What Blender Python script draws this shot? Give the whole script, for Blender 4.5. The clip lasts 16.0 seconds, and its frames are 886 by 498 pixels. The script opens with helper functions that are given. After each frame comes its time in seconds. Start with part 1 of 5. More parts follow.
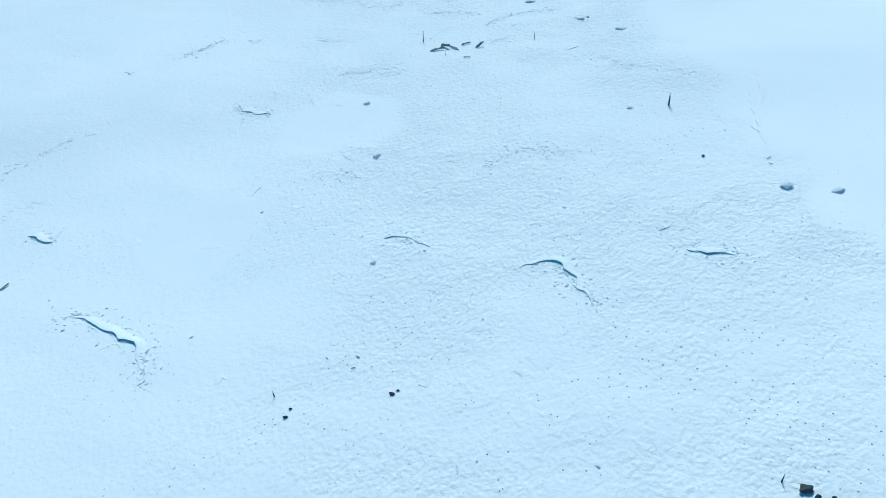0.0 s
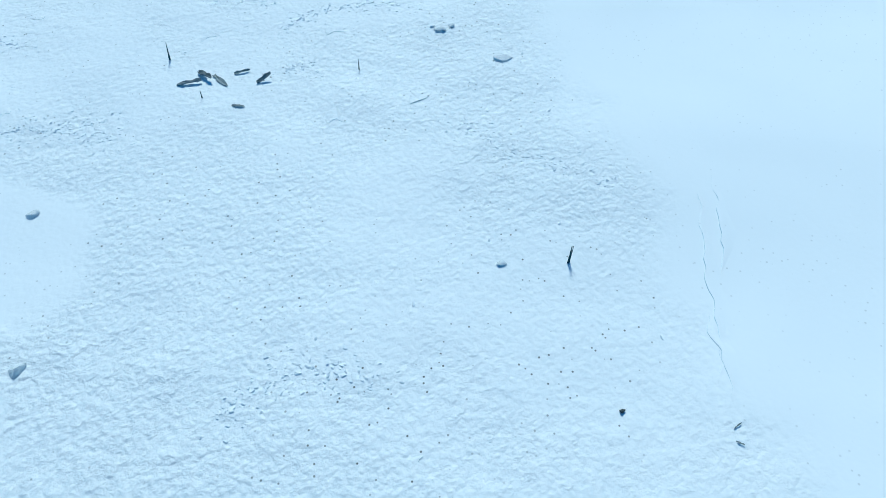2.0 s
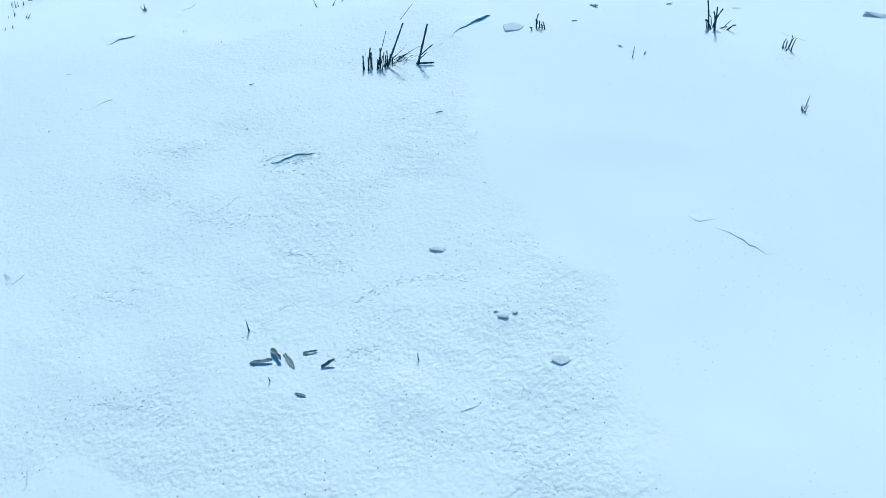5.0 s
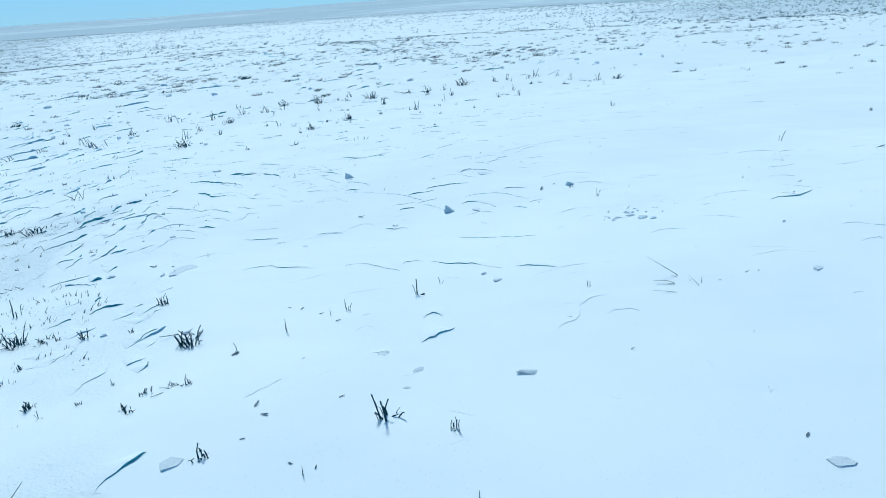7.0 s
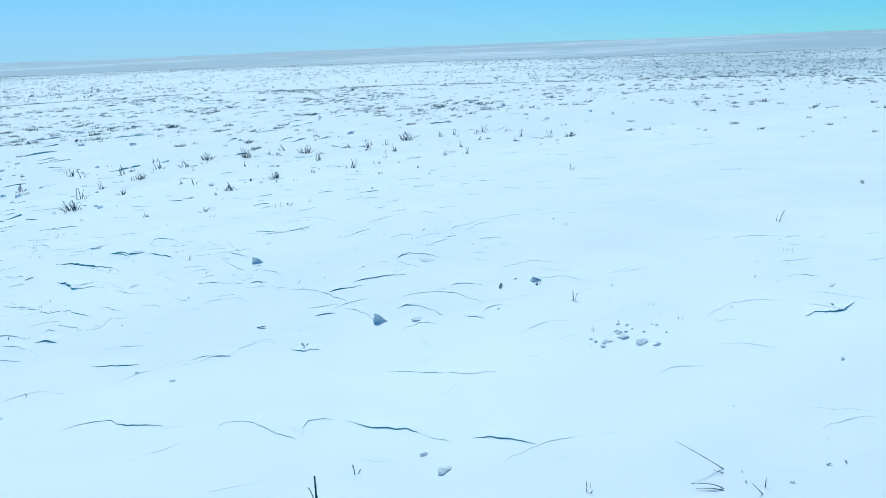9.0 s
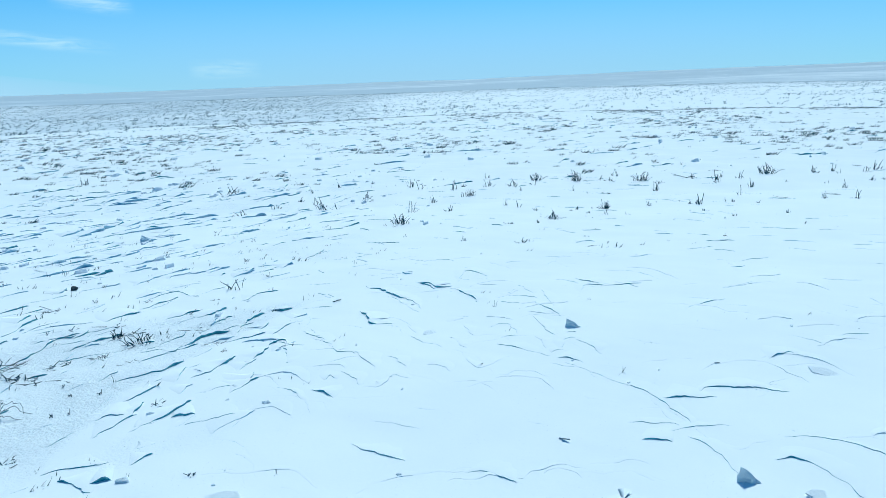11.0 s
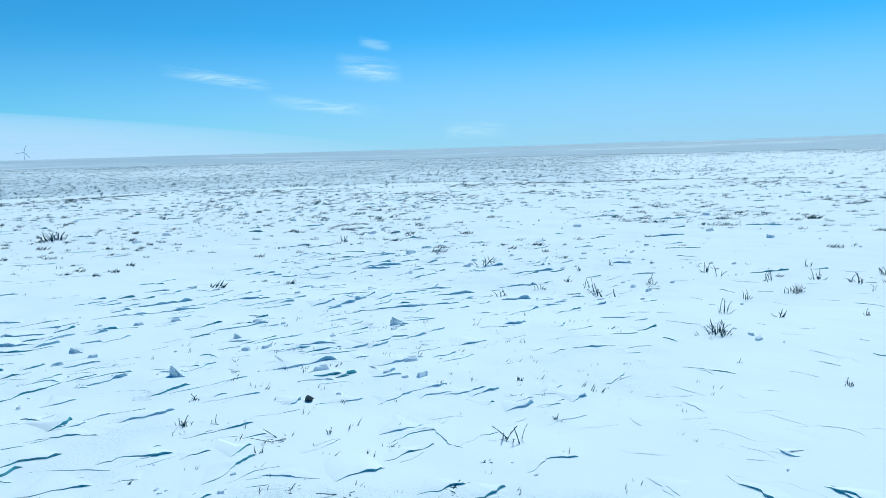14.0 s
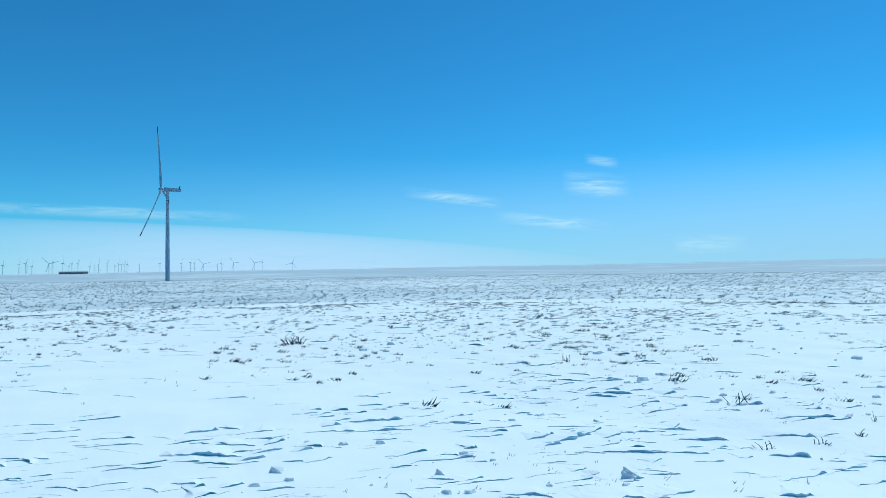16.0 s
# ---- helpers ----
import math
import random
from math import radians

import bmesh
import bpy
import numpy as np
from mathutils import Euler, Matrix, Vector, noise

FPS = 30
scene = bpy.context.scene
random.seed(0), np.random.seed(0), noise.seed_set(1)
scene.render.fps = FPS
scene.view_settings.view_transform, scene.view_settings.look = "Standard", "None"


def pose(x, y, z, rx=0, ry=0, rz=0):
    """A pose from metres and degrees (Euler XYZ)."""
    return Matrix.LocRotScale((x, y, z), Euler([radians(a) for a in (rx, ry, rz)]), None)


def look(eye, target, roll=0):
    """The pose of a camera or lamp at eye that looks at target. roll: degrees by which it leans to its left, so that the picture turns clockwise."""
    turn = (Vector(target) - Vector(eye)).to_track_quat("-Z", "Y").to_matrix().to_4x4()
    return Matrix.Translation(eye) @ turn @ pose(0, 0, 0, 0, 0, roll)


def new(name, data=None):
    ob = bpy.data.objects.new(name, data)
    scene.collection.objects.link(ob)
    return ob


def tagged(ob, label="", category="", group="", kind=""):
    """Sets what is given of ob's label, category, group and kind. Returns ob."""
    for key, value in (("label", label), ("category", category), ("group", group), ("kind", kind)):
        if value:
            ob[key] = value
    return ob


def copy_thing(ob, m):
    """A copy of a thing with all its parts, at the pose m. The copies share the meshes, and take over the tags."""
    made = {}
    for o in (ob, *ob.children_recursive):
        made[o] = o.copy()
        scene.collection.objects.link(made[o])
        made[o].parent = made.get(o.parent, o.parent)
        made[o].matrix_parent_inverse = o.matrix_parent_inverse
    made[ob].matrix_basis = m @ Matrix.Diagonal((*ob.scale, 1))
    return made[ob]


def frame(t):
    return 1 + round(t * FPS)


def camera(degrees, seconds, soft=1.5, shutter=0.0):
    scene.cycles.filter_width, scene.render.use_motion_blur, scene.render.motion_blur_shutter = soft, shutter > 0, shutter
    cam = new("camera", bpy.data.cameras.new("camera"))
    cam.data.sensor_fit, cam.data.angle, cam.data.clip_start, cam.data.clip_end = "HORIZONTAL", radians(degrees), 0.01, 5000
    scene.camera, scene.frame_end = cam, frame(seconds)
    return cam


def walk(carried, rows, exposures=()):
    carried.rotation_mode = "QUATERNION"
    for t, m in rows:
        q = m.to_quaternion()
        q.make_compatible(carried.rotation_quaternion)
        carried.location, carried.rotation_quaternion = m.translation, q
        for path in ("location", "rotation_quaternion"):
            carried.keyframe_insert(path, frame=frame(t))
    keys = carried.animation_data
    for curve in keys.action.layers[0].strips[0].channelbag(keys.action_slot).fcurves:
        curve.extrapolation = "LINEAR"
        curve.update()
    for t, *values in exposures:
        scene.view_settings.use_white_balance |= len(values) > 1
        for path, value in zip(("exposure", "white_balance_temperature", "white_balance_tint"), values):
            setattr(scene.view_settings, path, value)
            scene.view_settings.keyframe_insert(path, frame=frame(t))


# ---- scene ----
cam = camera(68.7, 16.0, soft=0.7)
PATH = [
    (0, (0.375, 0.586, 1.07), (0.427, 2.126, -0.205), -5.2),
    (0.5, (0.49, 0.901, 1.056), (0.597, 2.421, -0.24), -3.4),
    (1, (0.576, 1.272, 1.008), (0.74, 2.658, -0.424), -3.3),
    (1.5, (0.758, 1.555, 1.007), (0.989, 2.922, -0.434), -0.8),
    (2, (0.823, 1.784, 0.964), (1.11, 3.011, -0.588), 3.0),
    (2.5, (0.864, 1.967, 0.913), (1.089, 3.038, -0.761), 3.9),
    (3, (0.867, 1.975, 0.891), (1.023, 3.05, -0.788), 4.7),
    (3.2, (0.859, 1.974, 0.897), (0.993, 3.074, -0.767), 3.2),
    (5.3, (1.047, 2.181, 1.432), (1.015, 3.732, 0.17), -3.2),
    (5.4, (1.066, 2.178, 1.459), (1.088, 3.81, 0.303), -1.4),
    (5.5, (1.09, 2.175, 1.485), (1.131, 3.859, 0.407), -1.6),
    (6, (1.196, 2.185, 1.564), (1.281, 4.02, 0.774), -2.2),
    (6.5, (1.356, 2.305, 1.574), (1.655, 4.159, 0.887), -4.0),
    (7, (1.523, 2.489, 1.566), (2.197, 4.233, 0.855), -3.7),
    (7.5, (1.804, 2.644, 1.561), (2.836, 4.211, 0.868), -1.9),
    (8, (1.936, 2.953, 1.536), (2.87, 4.567, 0.811), 0.6),
    (8.2, (1.968, 3.113, 1.547), (2.908, 4.738, 0.859), 0.4),
    (10.3, (2.339, 4.367, 1.507), (2.653, 6.276, 1.001), -4.1),
    (10.5, (2.364, 4.507, 1.515), (2.551, 6.433, 1.01), -3.5),
    (11, (2.296, 4.789, 1.488), (2.224, 6.726, 0.993), -1.9),
    (11.5, (2.168, 5.087, 1.502), (1.989, 7.015, 1.001), -2.3),
    (12, (2.101, 5.4, 1.497), (1.673, 7.299, 1.035), -2.2),
    (12.5, (1.98, 5.665, 1.466), (1.542, 7.555, 0.982), -0.3),
    (13, (1.763, 5.957, 1.414), (1.337, 7.81, 0.793), 1.2),
    (13.5, (1.606, 6.302, 1.413), (1.016, 8.117, 0.816), -0.2),
    (14, (1.385, 6.501, 1.509), (0.625, 8.326, 1.208), -1.4),
    (14.3, (1.265, 6.584, 1.546), (0.422, 8.395, 1.439), -1.2),
    (14.5, (1.183, 6.716, 1.537), (0.294, 8.501, 1.392), -1.9),
    (15, (1.142, 6.944, 1.537), (0.087, 8.641, 1.623), -0.1),
    (15.5, (0.996, 7.075, 1.527), (-0.201, 8.676, 1.596), 2.3),
    (16, (0.921, 7.26, 1.495), (-0.414, 8.748, 1.554), -0.8),
]
EXPOSURES = [
    (0.0, 0.0, 5750, -13),
    (3.2, 0.01, 5750, -13),
    (5.3, 0.05, 5750, -13),
    (6.5, 0.03, 5750, -13),
    (7.5, -0.02, 5750, -13),
    (8.2, 0.0, 5750, -13),
    (10.3, 0.03, 5750, -13),
    (13.5, 0.04, 5750, -13),
    (16.0, 0.02, 5750, -13),
]
walk(cam, [(t, look(eye, target, roll)) for t, eye, target, roll in PATH], EXPOSURES)

# late-winter steppe under a clear sky: the sun stands almost straight ahead
SUN_UP, SUN_RIGHT = 53.0, 4.0


def build_light():
    world = bpy.data.worlds.new("sky")
    world.use_nodes = True
    scene.world = world
    nt = world.node_tree
    nt.nodes.clear()
    out = nt.nodes.new("ShaderNodeOutputWorld")
    bg = nt.nodes.new("ShaderNodeBackground")
    sky = nt.nodes.new("ShaderNodeTexSky")
    sky.sky_type = "NISHITA"
    sky.sun_disc = False
    sky.sun_elevation = radians(SUN_UP)
    sky.sun_rotation = radians(SUN_RIGHT)
    sky.altitude = 1200.0
    sky.air_density = 1.0
    sky.dust_density = 0.0
    sky.ozone_density = 7.0
    bg.inputs["Strength"].default_value = 0.118
    # the clear, cold air takes out most of the red
    cold = nt.nodes.new("ShaderNodeMix")
    cold.data_type, cold.blend_type = "RGBA", "MULTIPLY"
    cold.inputs[0].default_value = 1.0
    cold.inputs[7].default_value = (0.375, 0.80, 0.965, 1)
    nt.links.new(sky.outputs["Color"], cold.inputs[6])
    nt.links.new(cold.outputs[2], bg.inputs["Color"])
    nt.links.new(bg.outputs["Background"], out.inputs["Surface"])
    sun = new("sun", bpy.data.lights.new("sun", "SUN"))
    sun.data.energy = 2.9
    sun.data.angle = radians(8.0)
    sun.data.color = (1.0, 0.97, 0.93)
    up, az = radians(SUN_UP), radians(SUN_RIGHT)
    way = Vector((math.sin(az) * math.cos(up), math.cos(az) * math.cos(up), math.sin(up)))
    sun.matrix_world = look(way * 50.0, (0, 0, 0))


build_light()


# ---- materials ----
def material(name):
    m = bpy.data.materials.new(name)
    m.use_nodes = True
    nt = m.node_tree
    return m, nt, nt.nodes["Principled BSDF"]


def noise_node(nt, coord, scale, detail=4.0, rough=0.55):
    n = nt.nodes.new("ShaderNodeTexNoise")
    n.inputs["Scale"].default_value = scale
    n.inputs["Detail"].default_value = detail
    n.inputs["Roughness"].default_value = rough
    nt.links.new(coord, n.inputs["Vector"])
    return n


def mix_colour(nt, factor, a, b):
    n = nt.nodes.new("ShaderNodeMix")
    n.data_type = "RGBA"
    for value, socket in ((factor, n.inputs[0]), (a, n.inputs[6]), (b, n.inputs[7])):
        if isinstance(value, (tuple, float, int)):
            socket.default_value = value
        else:
            nt.links.new(value, socket)
    return n.outputs[2]


def ramp(nt, value, lo, hi, a=0.0, b=1.0):
    n = nt.nodes.new("ShaderNodeMapRange")
    n.clamp = True
    n.inputs["From Min"].default_value, n.inputs["From Max"].default_value = lo, hi
    n.inputs["To Min"].default_value, n.inputs["To Max"].default_value = a, b
    nt.links.new(value, n.inputs["Value"])
    return n.outputs["Result"]


def math_node(nt, op, a, b):
    n = nt.nodes.new("ShaderNodeMath")
    n.operation = op
    for value, socket in ((a, n.inputs[0]), (b, n.inputs[1])):
        if isinstance(value, (float, int)):
            socket.default_value = value
        else:
            nt.links.new(value, socket)
    return n.outputs[0]


def snow_ground():
    m, nt, bsdf = material("wind_packed_snow")
    pos = nt.nodes.new("ShaderNodeNewGeometry").outputs["Position"]
    grain = nt.nodes.new("ShaderNodeAttribute")
    grain.attribute_name = "grain"
    veg = nt.nodes.new("ShaderNodeAttribute")
    veg.attribute_name = "grass_cover"
    # faint drifts of older, greyer snow
    broad = noise_node(nt, pos, 0.9, 5.0)
    tone = mix_colour(nt, ramp(nt, broad.outputs["Fac"], 0.35, 0.7), (0.90, 0.915, 0.93, 1), (0.85, 0.875, 0.90, 1))
    fine = noise_node(nt, pos, 110.0, 3.0, 0.65)
    # old crust is greyer than the fresh drifts
    tone = mix_colour(nt, math_node(nt, "MULTIPLY", grain.outputs["Fac"], 0.26), tone, (0.76, 0.805, 0.83, 1))
    tone = mix_colour(nt, math_node(nt, "MULTIPLY", ramp(nt, fine.outputs["Fac"], 0.42, 0.75), math_node(nt, "MULTIPLY", grain.outputs["Fac"], 0.6)), tone, (0.62, 0.70, 0.75, 1))
    # blown soil specks in the granular snow
    speck = nt.nodes.new("ShaderNodeTexVoronoi")
    speck.inputs["Scale"].default_value = 62.0
    nt.links.new(pos, speck.inputs["Vector"])
    patch = noise_node(nt, pos, 3.2, 2.0)
    dots = math_node(nt, "MULTIPLY", ramp(nt, speck.outputs["Distance"], 0.08, 0.15, 1.0, 0.0), ramp(nt, patch.outputs["Fac"], 0.40, 0.56))
    pick = nt.nodes.new("ShaderNodeTexWhiteNoise")
    pick.noise_dimensions = "3D"
    nt.links.new(speck.outputs["Position"], pick.inputs["Vector"])
    dots = math_node(nt, "MULTIPLY", dots, ramp(nt, pick.outputs["Value"], 0.42, 0.44))
    dots = math_node(nt, "MULTIPLY", dots, ramp(nt, grain.outputs["Fac"], 0.05, 0.4, 0.25, 1.0))
    tone = mix_colour(nt, math_node(nt, "MULTIPLY", dots, 0.85), tone, (0.06, 0.055, 0.05, 1))
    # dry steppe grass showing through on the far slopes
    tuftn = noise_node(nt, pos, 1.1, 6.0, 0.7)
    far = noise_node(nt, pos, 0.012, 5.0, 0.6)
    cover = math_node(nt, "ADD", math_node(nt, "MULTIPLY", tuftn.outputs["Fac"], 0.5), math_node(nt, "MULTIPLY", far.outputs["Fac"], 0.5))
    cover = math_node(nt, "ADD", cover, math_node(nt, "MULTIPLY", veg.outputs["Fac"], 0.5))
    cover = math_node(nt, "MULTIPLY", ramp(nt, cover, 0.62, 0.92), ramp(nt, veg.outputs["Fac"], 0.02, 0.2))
    # the far grass tone has the blue-grey of distance haze mixed in
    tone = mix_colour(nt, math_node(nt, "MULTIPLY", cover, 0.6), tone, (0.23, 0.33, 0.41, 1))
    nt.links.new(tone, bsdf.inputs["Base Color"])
    # single large ice crystals in the crust that catch the sun
    facet = nt.nodes.new("ShaderNodeTexVoronoi")
    facet.inputs["Scale"].default_value = 150.0
    nt.links.new(pos, facet.inputs["Vector"])
    lot = nt.nodes.new("ShaderNodeTexWhiteNoise")
    lot.noise_dimensions = "3D"
    nt.links.new(facet.outputs["Position"], lot.inputs["Vector"])
    glint = math_node(nt, "MULTIPLY", ramp(nt, facet.outputs["Distance"], 0.20, 0.30, 1.0, 0.0), ramp(nt, lot.outputs["Value"], 0.55, 0.56))
    glint = math_node(nt, "MULTIPLY", glint, ramp(nt, grain.outputs["Fac"], 0.3, 0.6))
    nt.links.new(ramp(nt, glint, 0.0, 1.0, 0.8, 0.22), bsdf.inputs["Roughness"])
    nt.links.new(ramp(nt, glint, 0.0, 1.0, 0.12, 1.0), bsdf.inputs["Specular IOR Level"])
    # relief: clotted grains of old crust, crystals between them, a faint tooth on fresh snow
    lie = nt.nodes.new("ShaderNodeMapping")
    lie.inputs["Scale"].default_value = (0.96, 1.0, 1.0)
    lie.inputs["Rotation"].default_value = (0.0, 0.0, radians(-12))
    nt.links.new(pos, lie.inputs["Vector"])
    chips = noise_node(nt, lie.outputs["Vector"], 55.0, 4.0, 0.58)
    grains = nt.nodes.new("ShaderNodeTexVoronoi")
    grains.feature = "SMOOTH_F1"
    grains.inputs["Scale"].default_value = 95.0
    grains.inputs["Smoothness"].default_value = 0.4
    nt.links.new(lie.outputs["Vector"], grains.inputs["Vector"])
    crystals = noise_node(nt, pos, 420.0, 2.0, 0.6)
    height = math_node(nt, "ADD", math_node(nt, "MULTIPLY", ramp(nt, chips.outputs["Fac"], 0.30, 0.72), 1.5), math_node(nt, "MULTIPLY", grains.outputs["Distance"], -0.95))
    height = math_node(nt, "ADD", height, math_node(nt, "MULTIPLY", crystals.outputs["Fac"], 0.2))
    # broken layers of the old crust: sharp little steps along wandering lines, here and there
    layer = noise_node(nt, lie.outputs["Vector"], 4.5, 9.0, 0.62)
    where = noise_node(nt, pos, 2.3, 3.0)
    broken = math_node(nt, "ADD", math_node(nt, "ADD", ramp(nt, layer.outputs["Fac"], 0.415, 0.450), ramp(nt, layer.outputs["Fac"], 0.495, 0.530)), ramp(nt, layer.outputs["Fac"], 0.575, 0.610))
    height = math_node(nt, "ADD", height, math_node(nt, "MULTIPLY", broken, ramp(nt, where.outputs["Fac"], 0.45, 0.62, 0.0, 1.1)))
    height = math_node(nt, "MULTIPLY", height, ramp(nt, grain.outputs["Fac"], 0.0, 1.0, 0.03, 1.0))
    bump = nt.nodes.new("ShaderNodeBump")
    bump.inputs["Strength"].default_value = 0.60
    bump.inputs["Distance"].default_value = 0.0042
    nt.links.new(height, bump.inputs["Height"])
    nt.links.new(bump.outputs["Normal"], bsdf.inputs["Normal"])
    return m


def simple(name, a, b, scale, rough, bump_scale=0.0, bump_depth=0.0, spread=0.25):
    m, nt, bsdf = material(name)
    obj = nt.nodes.new("ShaderNodeTexCoord").outputs["Object"]
    n = noise_node(nt, obj, scale, 5.0)
    rnd = nt.nodes.new("ShaderNodeObjectInfo").outputs["Random"]
    isl = nt.nodes.new("ShaderNodeNewGeometry").outputs["Random Per Island"]
    f = math_node(nt, "ADD", ramp(nt, n.outputs["Fac"], 0.3, 0.7, 0.0, 1.0 - spread), math_node(nt, "MULTIPLY", math_node(nt, "ADD", rnd, isl), spread / 2))
    nt.links.new(mix_colour(nt, f, (*a, 1), (*b, 1)), bsdf.inputs["Base Color"])
    bsdf.inputs["Roughness"].default_value = rough
    bsdf.inputs["Specular IOR Level"].default_value = 0.5 if rough < 0.44 else (0.06 if rough < 0.7 else 0.0)
    if bump_depth:
        bn = noise_node(nt, obj, bump_scale, 4.0)
        bump = nt.nodes.new("ShaderNodeBump")
        bump.inputs["Strength"].default_value = 0.6
        bump.inputs["Distance"].default_value = bump_depth
        nt.links.new(bn.outputs["Fac"], bump.inputs["Height"])
        nt.links.new(bump.outputs["Normal"], bsdf.inputs["Normal"])
    return m, bsdf


SNOW = snow_ground()
BLOCK_SNOW, _b = simple("broken_snow_crust", (0.90, 0.92, 0.94), (0.82, 0.86, 0.90), 14.0, 0.55, 60.0, 0.006)
# Cut faces: the blue shade of the snow edges is put into the colour.
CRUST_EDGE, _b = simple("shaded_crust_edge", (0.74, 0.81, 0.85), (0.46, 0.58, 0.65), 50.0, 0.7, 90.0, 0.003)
SHADED_CUT, _b = simple("shaded_blue_cut", (0.22, 0.52, 0.57), (0.05, 0.235, 0.285), 35.0, 0.45, 70.0, 0.004, 0.2)
SHADED_CUT_PALE, _b = simple("shaded_pale_cut", (0.52, 0.70, 0.78), (0.26, 0.48, 0.60), 18.0, 0.5, 60.0, 0.004, 0.3)
ICE, _b = simple("grainy_ice", (0.94, 0.96, 0.97), (0.74, 0.82, 0.87), 30.0, 0.18, 45.0, 0.006)
ICE_BLOCK, _b = simple("hard_blue_snow", (0.90, 0.93, 0.94), (0.68, 0.79, 0.83), 26.0, 0.5, 50.0, 0.008)
CLOD, _b = simple("frozen_soil_clod", (0.05, 0.062, 0.068), (0.12, 0.145, 0.155), 60.0, 0.9, 90.0, 0.004)
STRAW, _b = simple("dry_grass", (0.012, 0.040, 0.055), (0.040, 0.095, 0.120), 30.0, 0.75, 0, 0, 0.7)
# Rise grass is paler than the near tufts, field grass only slightly.
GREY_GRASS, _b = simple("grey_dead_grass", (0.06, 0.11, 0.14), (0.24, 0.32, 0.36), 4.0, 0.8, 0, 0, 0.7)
FIELD_GRASS, _b = simple("paler_field_grass", (0.012, 0.040, 0.052), (0.055, 0.105, 0.125), 6.0, 0.8, 0, 0, 0.7)
STEM, _b = simple("weathered_stalk", (0.016, 0.045, 0.058), (0.055, 0.105, 0.125), 40.0, 0.8, 120.0, 0.001, 0.5)
LEAF, _b = simple("withered_leaf", (0.12, 0.15, 0.16), (0.42, 0.47, 0.48), 50.0, 0.8, 80.0, 0.002, 0.5)
# Near tower: its shade and the blue of the air are in the colour.
TOWER, _b = simple("shaded_painted_turbine_steel", (0.32, 0.42, 0.52), (0.25, 0.34, 0.44), 0.2, 0.4)
# Far turbines: pale paint, with the lightening of distance haze in its colour.
HAZE_PALE_PAINT, _b = simple("haze_pale_turbine_paint", (0.66, 0.74, 0.80), (0.58, 0.66, 0.72), 0.2, 0.5)
REDBAND, _b = simple("red_blade_paint", (0.20, 0.03, 0.03), (0.14, 0.03, 0.03), 0.4, 0.45)
BUILDING, _b = simple("far_building_cladding", (0.16, 0.17, 0.18), (0.22, 0.22, 0.23), 0.1, 0.8)


def cloud_material(name, lo, hi, strength, tone, fade=1.6):
    m, nt, bsdf = material(name)
    nt.nodes.remove(bsdf)
    uv = nt.nodes.new("ShaderNodeTexCoord")
    sep = nt.nodes.new("ShaderNodeSeparateXYZ")
    nt.links.new(uv.outputs["UV"], sep.inputs["Vector"])
    pos = nt.nodes.new("ShaderNodeMapping")
    pos.inputs["Scale"].default_value = (0.0014, 0.0014, 0.011)
    nt.links.new(nt.nodes.new("ShaderNodeNewGeometry").outputs["Position"], pos.inputs["Vector"])
    n = noise_node(nt, pos.outputs["Vector"], 2.2, 7.0, 0.62)
    n.inputs["Distortion"].default_value = 0.8
    edge = math_node(nt, "MULTIPLY", math_node(nt, "MULTIPLY", sep.outputs["X"], math_node(nt, "SUBTRACT", 1.0, sep.outputs["X"])), 4.0)
    edge_v = math_node(nt, "MULTIPLY", math_node(nt, "MULTIPLY", sep.outputs["Y"], math_node(nt, "SUBTRACT", 1.0, sep.outputs["Y"])), 4.0)
    soft = math_node(nt, "MULTIPLY", math_node(nt, "POWER", edge, 1.3), math_node(nt, "POWER", edge_v, fade))
    dense = nt.nodes.new("ShaderNodeAttribute")
    dense.attribute_type = "OBJECT"
    dense.attribute_name = "density"
    body = ramp(nt, n.outputs["Fac"], lo, hi)
    alpha = math_node(nt, "MULTIPLY", math_node(nt, "MULTIPLY", body, soft), dense.outputs["Fac"])
    out = nt.nodes["Material Output"]
    # cloud and haze brightness is emitted by the sheet, not caught from the sun
    glow = nt.nodes.new("ShaderNodeEmission")
    glow.inputs["Color"].default_value = tone
    glow.inputs["Strength"].default_value = strength
    clear = nt.nodes.new("ShaderNodeBsdfTransparent")
    mix = nt.nodes.new("ShaderNodeMixShader")
    nt.links.new(alpha, mix.inputs[0])
    nt.links.new(clear.outputs[0], mix.inputs[1])
    nt.links.new(glow.outputs[0], mix.inputs[2])
    nt.links.new(mix.outputs[0], out.inputs["Surface"])
    return m


CLOUD = cloud_material("thin_cloud", 0.34, 0.66, 1.0, (0.75, 0.87, 0.95, 1))
BANK = cloud_material("low_cloud", -1.2, 0.5, 1.0, (0.58, 0.69, 0.96, 1), 0.40)
HAZE = cloud_material("far_haze", -2.0, 0.2, 1.0, (0.43, 0.55, 0.86, 1))


# ---- ground: one sheet of snow out to the horizon ----
def steps(a, b, d):
    return list(np.arange(a, b - d * 0.5, d))


def growing(start, d, rate, end):
    out, x = [], start
    while abs(x) < abs(end):
        out.append(x)
        x += d
        d *= rate
    return out + [end]


GX = np.array(growing(-8.0, -0.05, 1.08, -4300.0)[::-1] + steps(-8.0 + 0.05, -1.5, 0.05) + steps(-1.5, 3.0, 0.017) + steps(3.0, 9.0, 0.04) + growing(9.0, 0.05, 1.08, 4300.0))
GY = np.array(growing(0.9, -0.014, 1.14, -2500.0)[::-1] + steps(0.914, 5.0, 0.017) + steps(5.0, 11.0, 0.028) + steps(11.0, 20.0, 0.06) + growing(20.0, 0.06, 1.06, 4700.0))
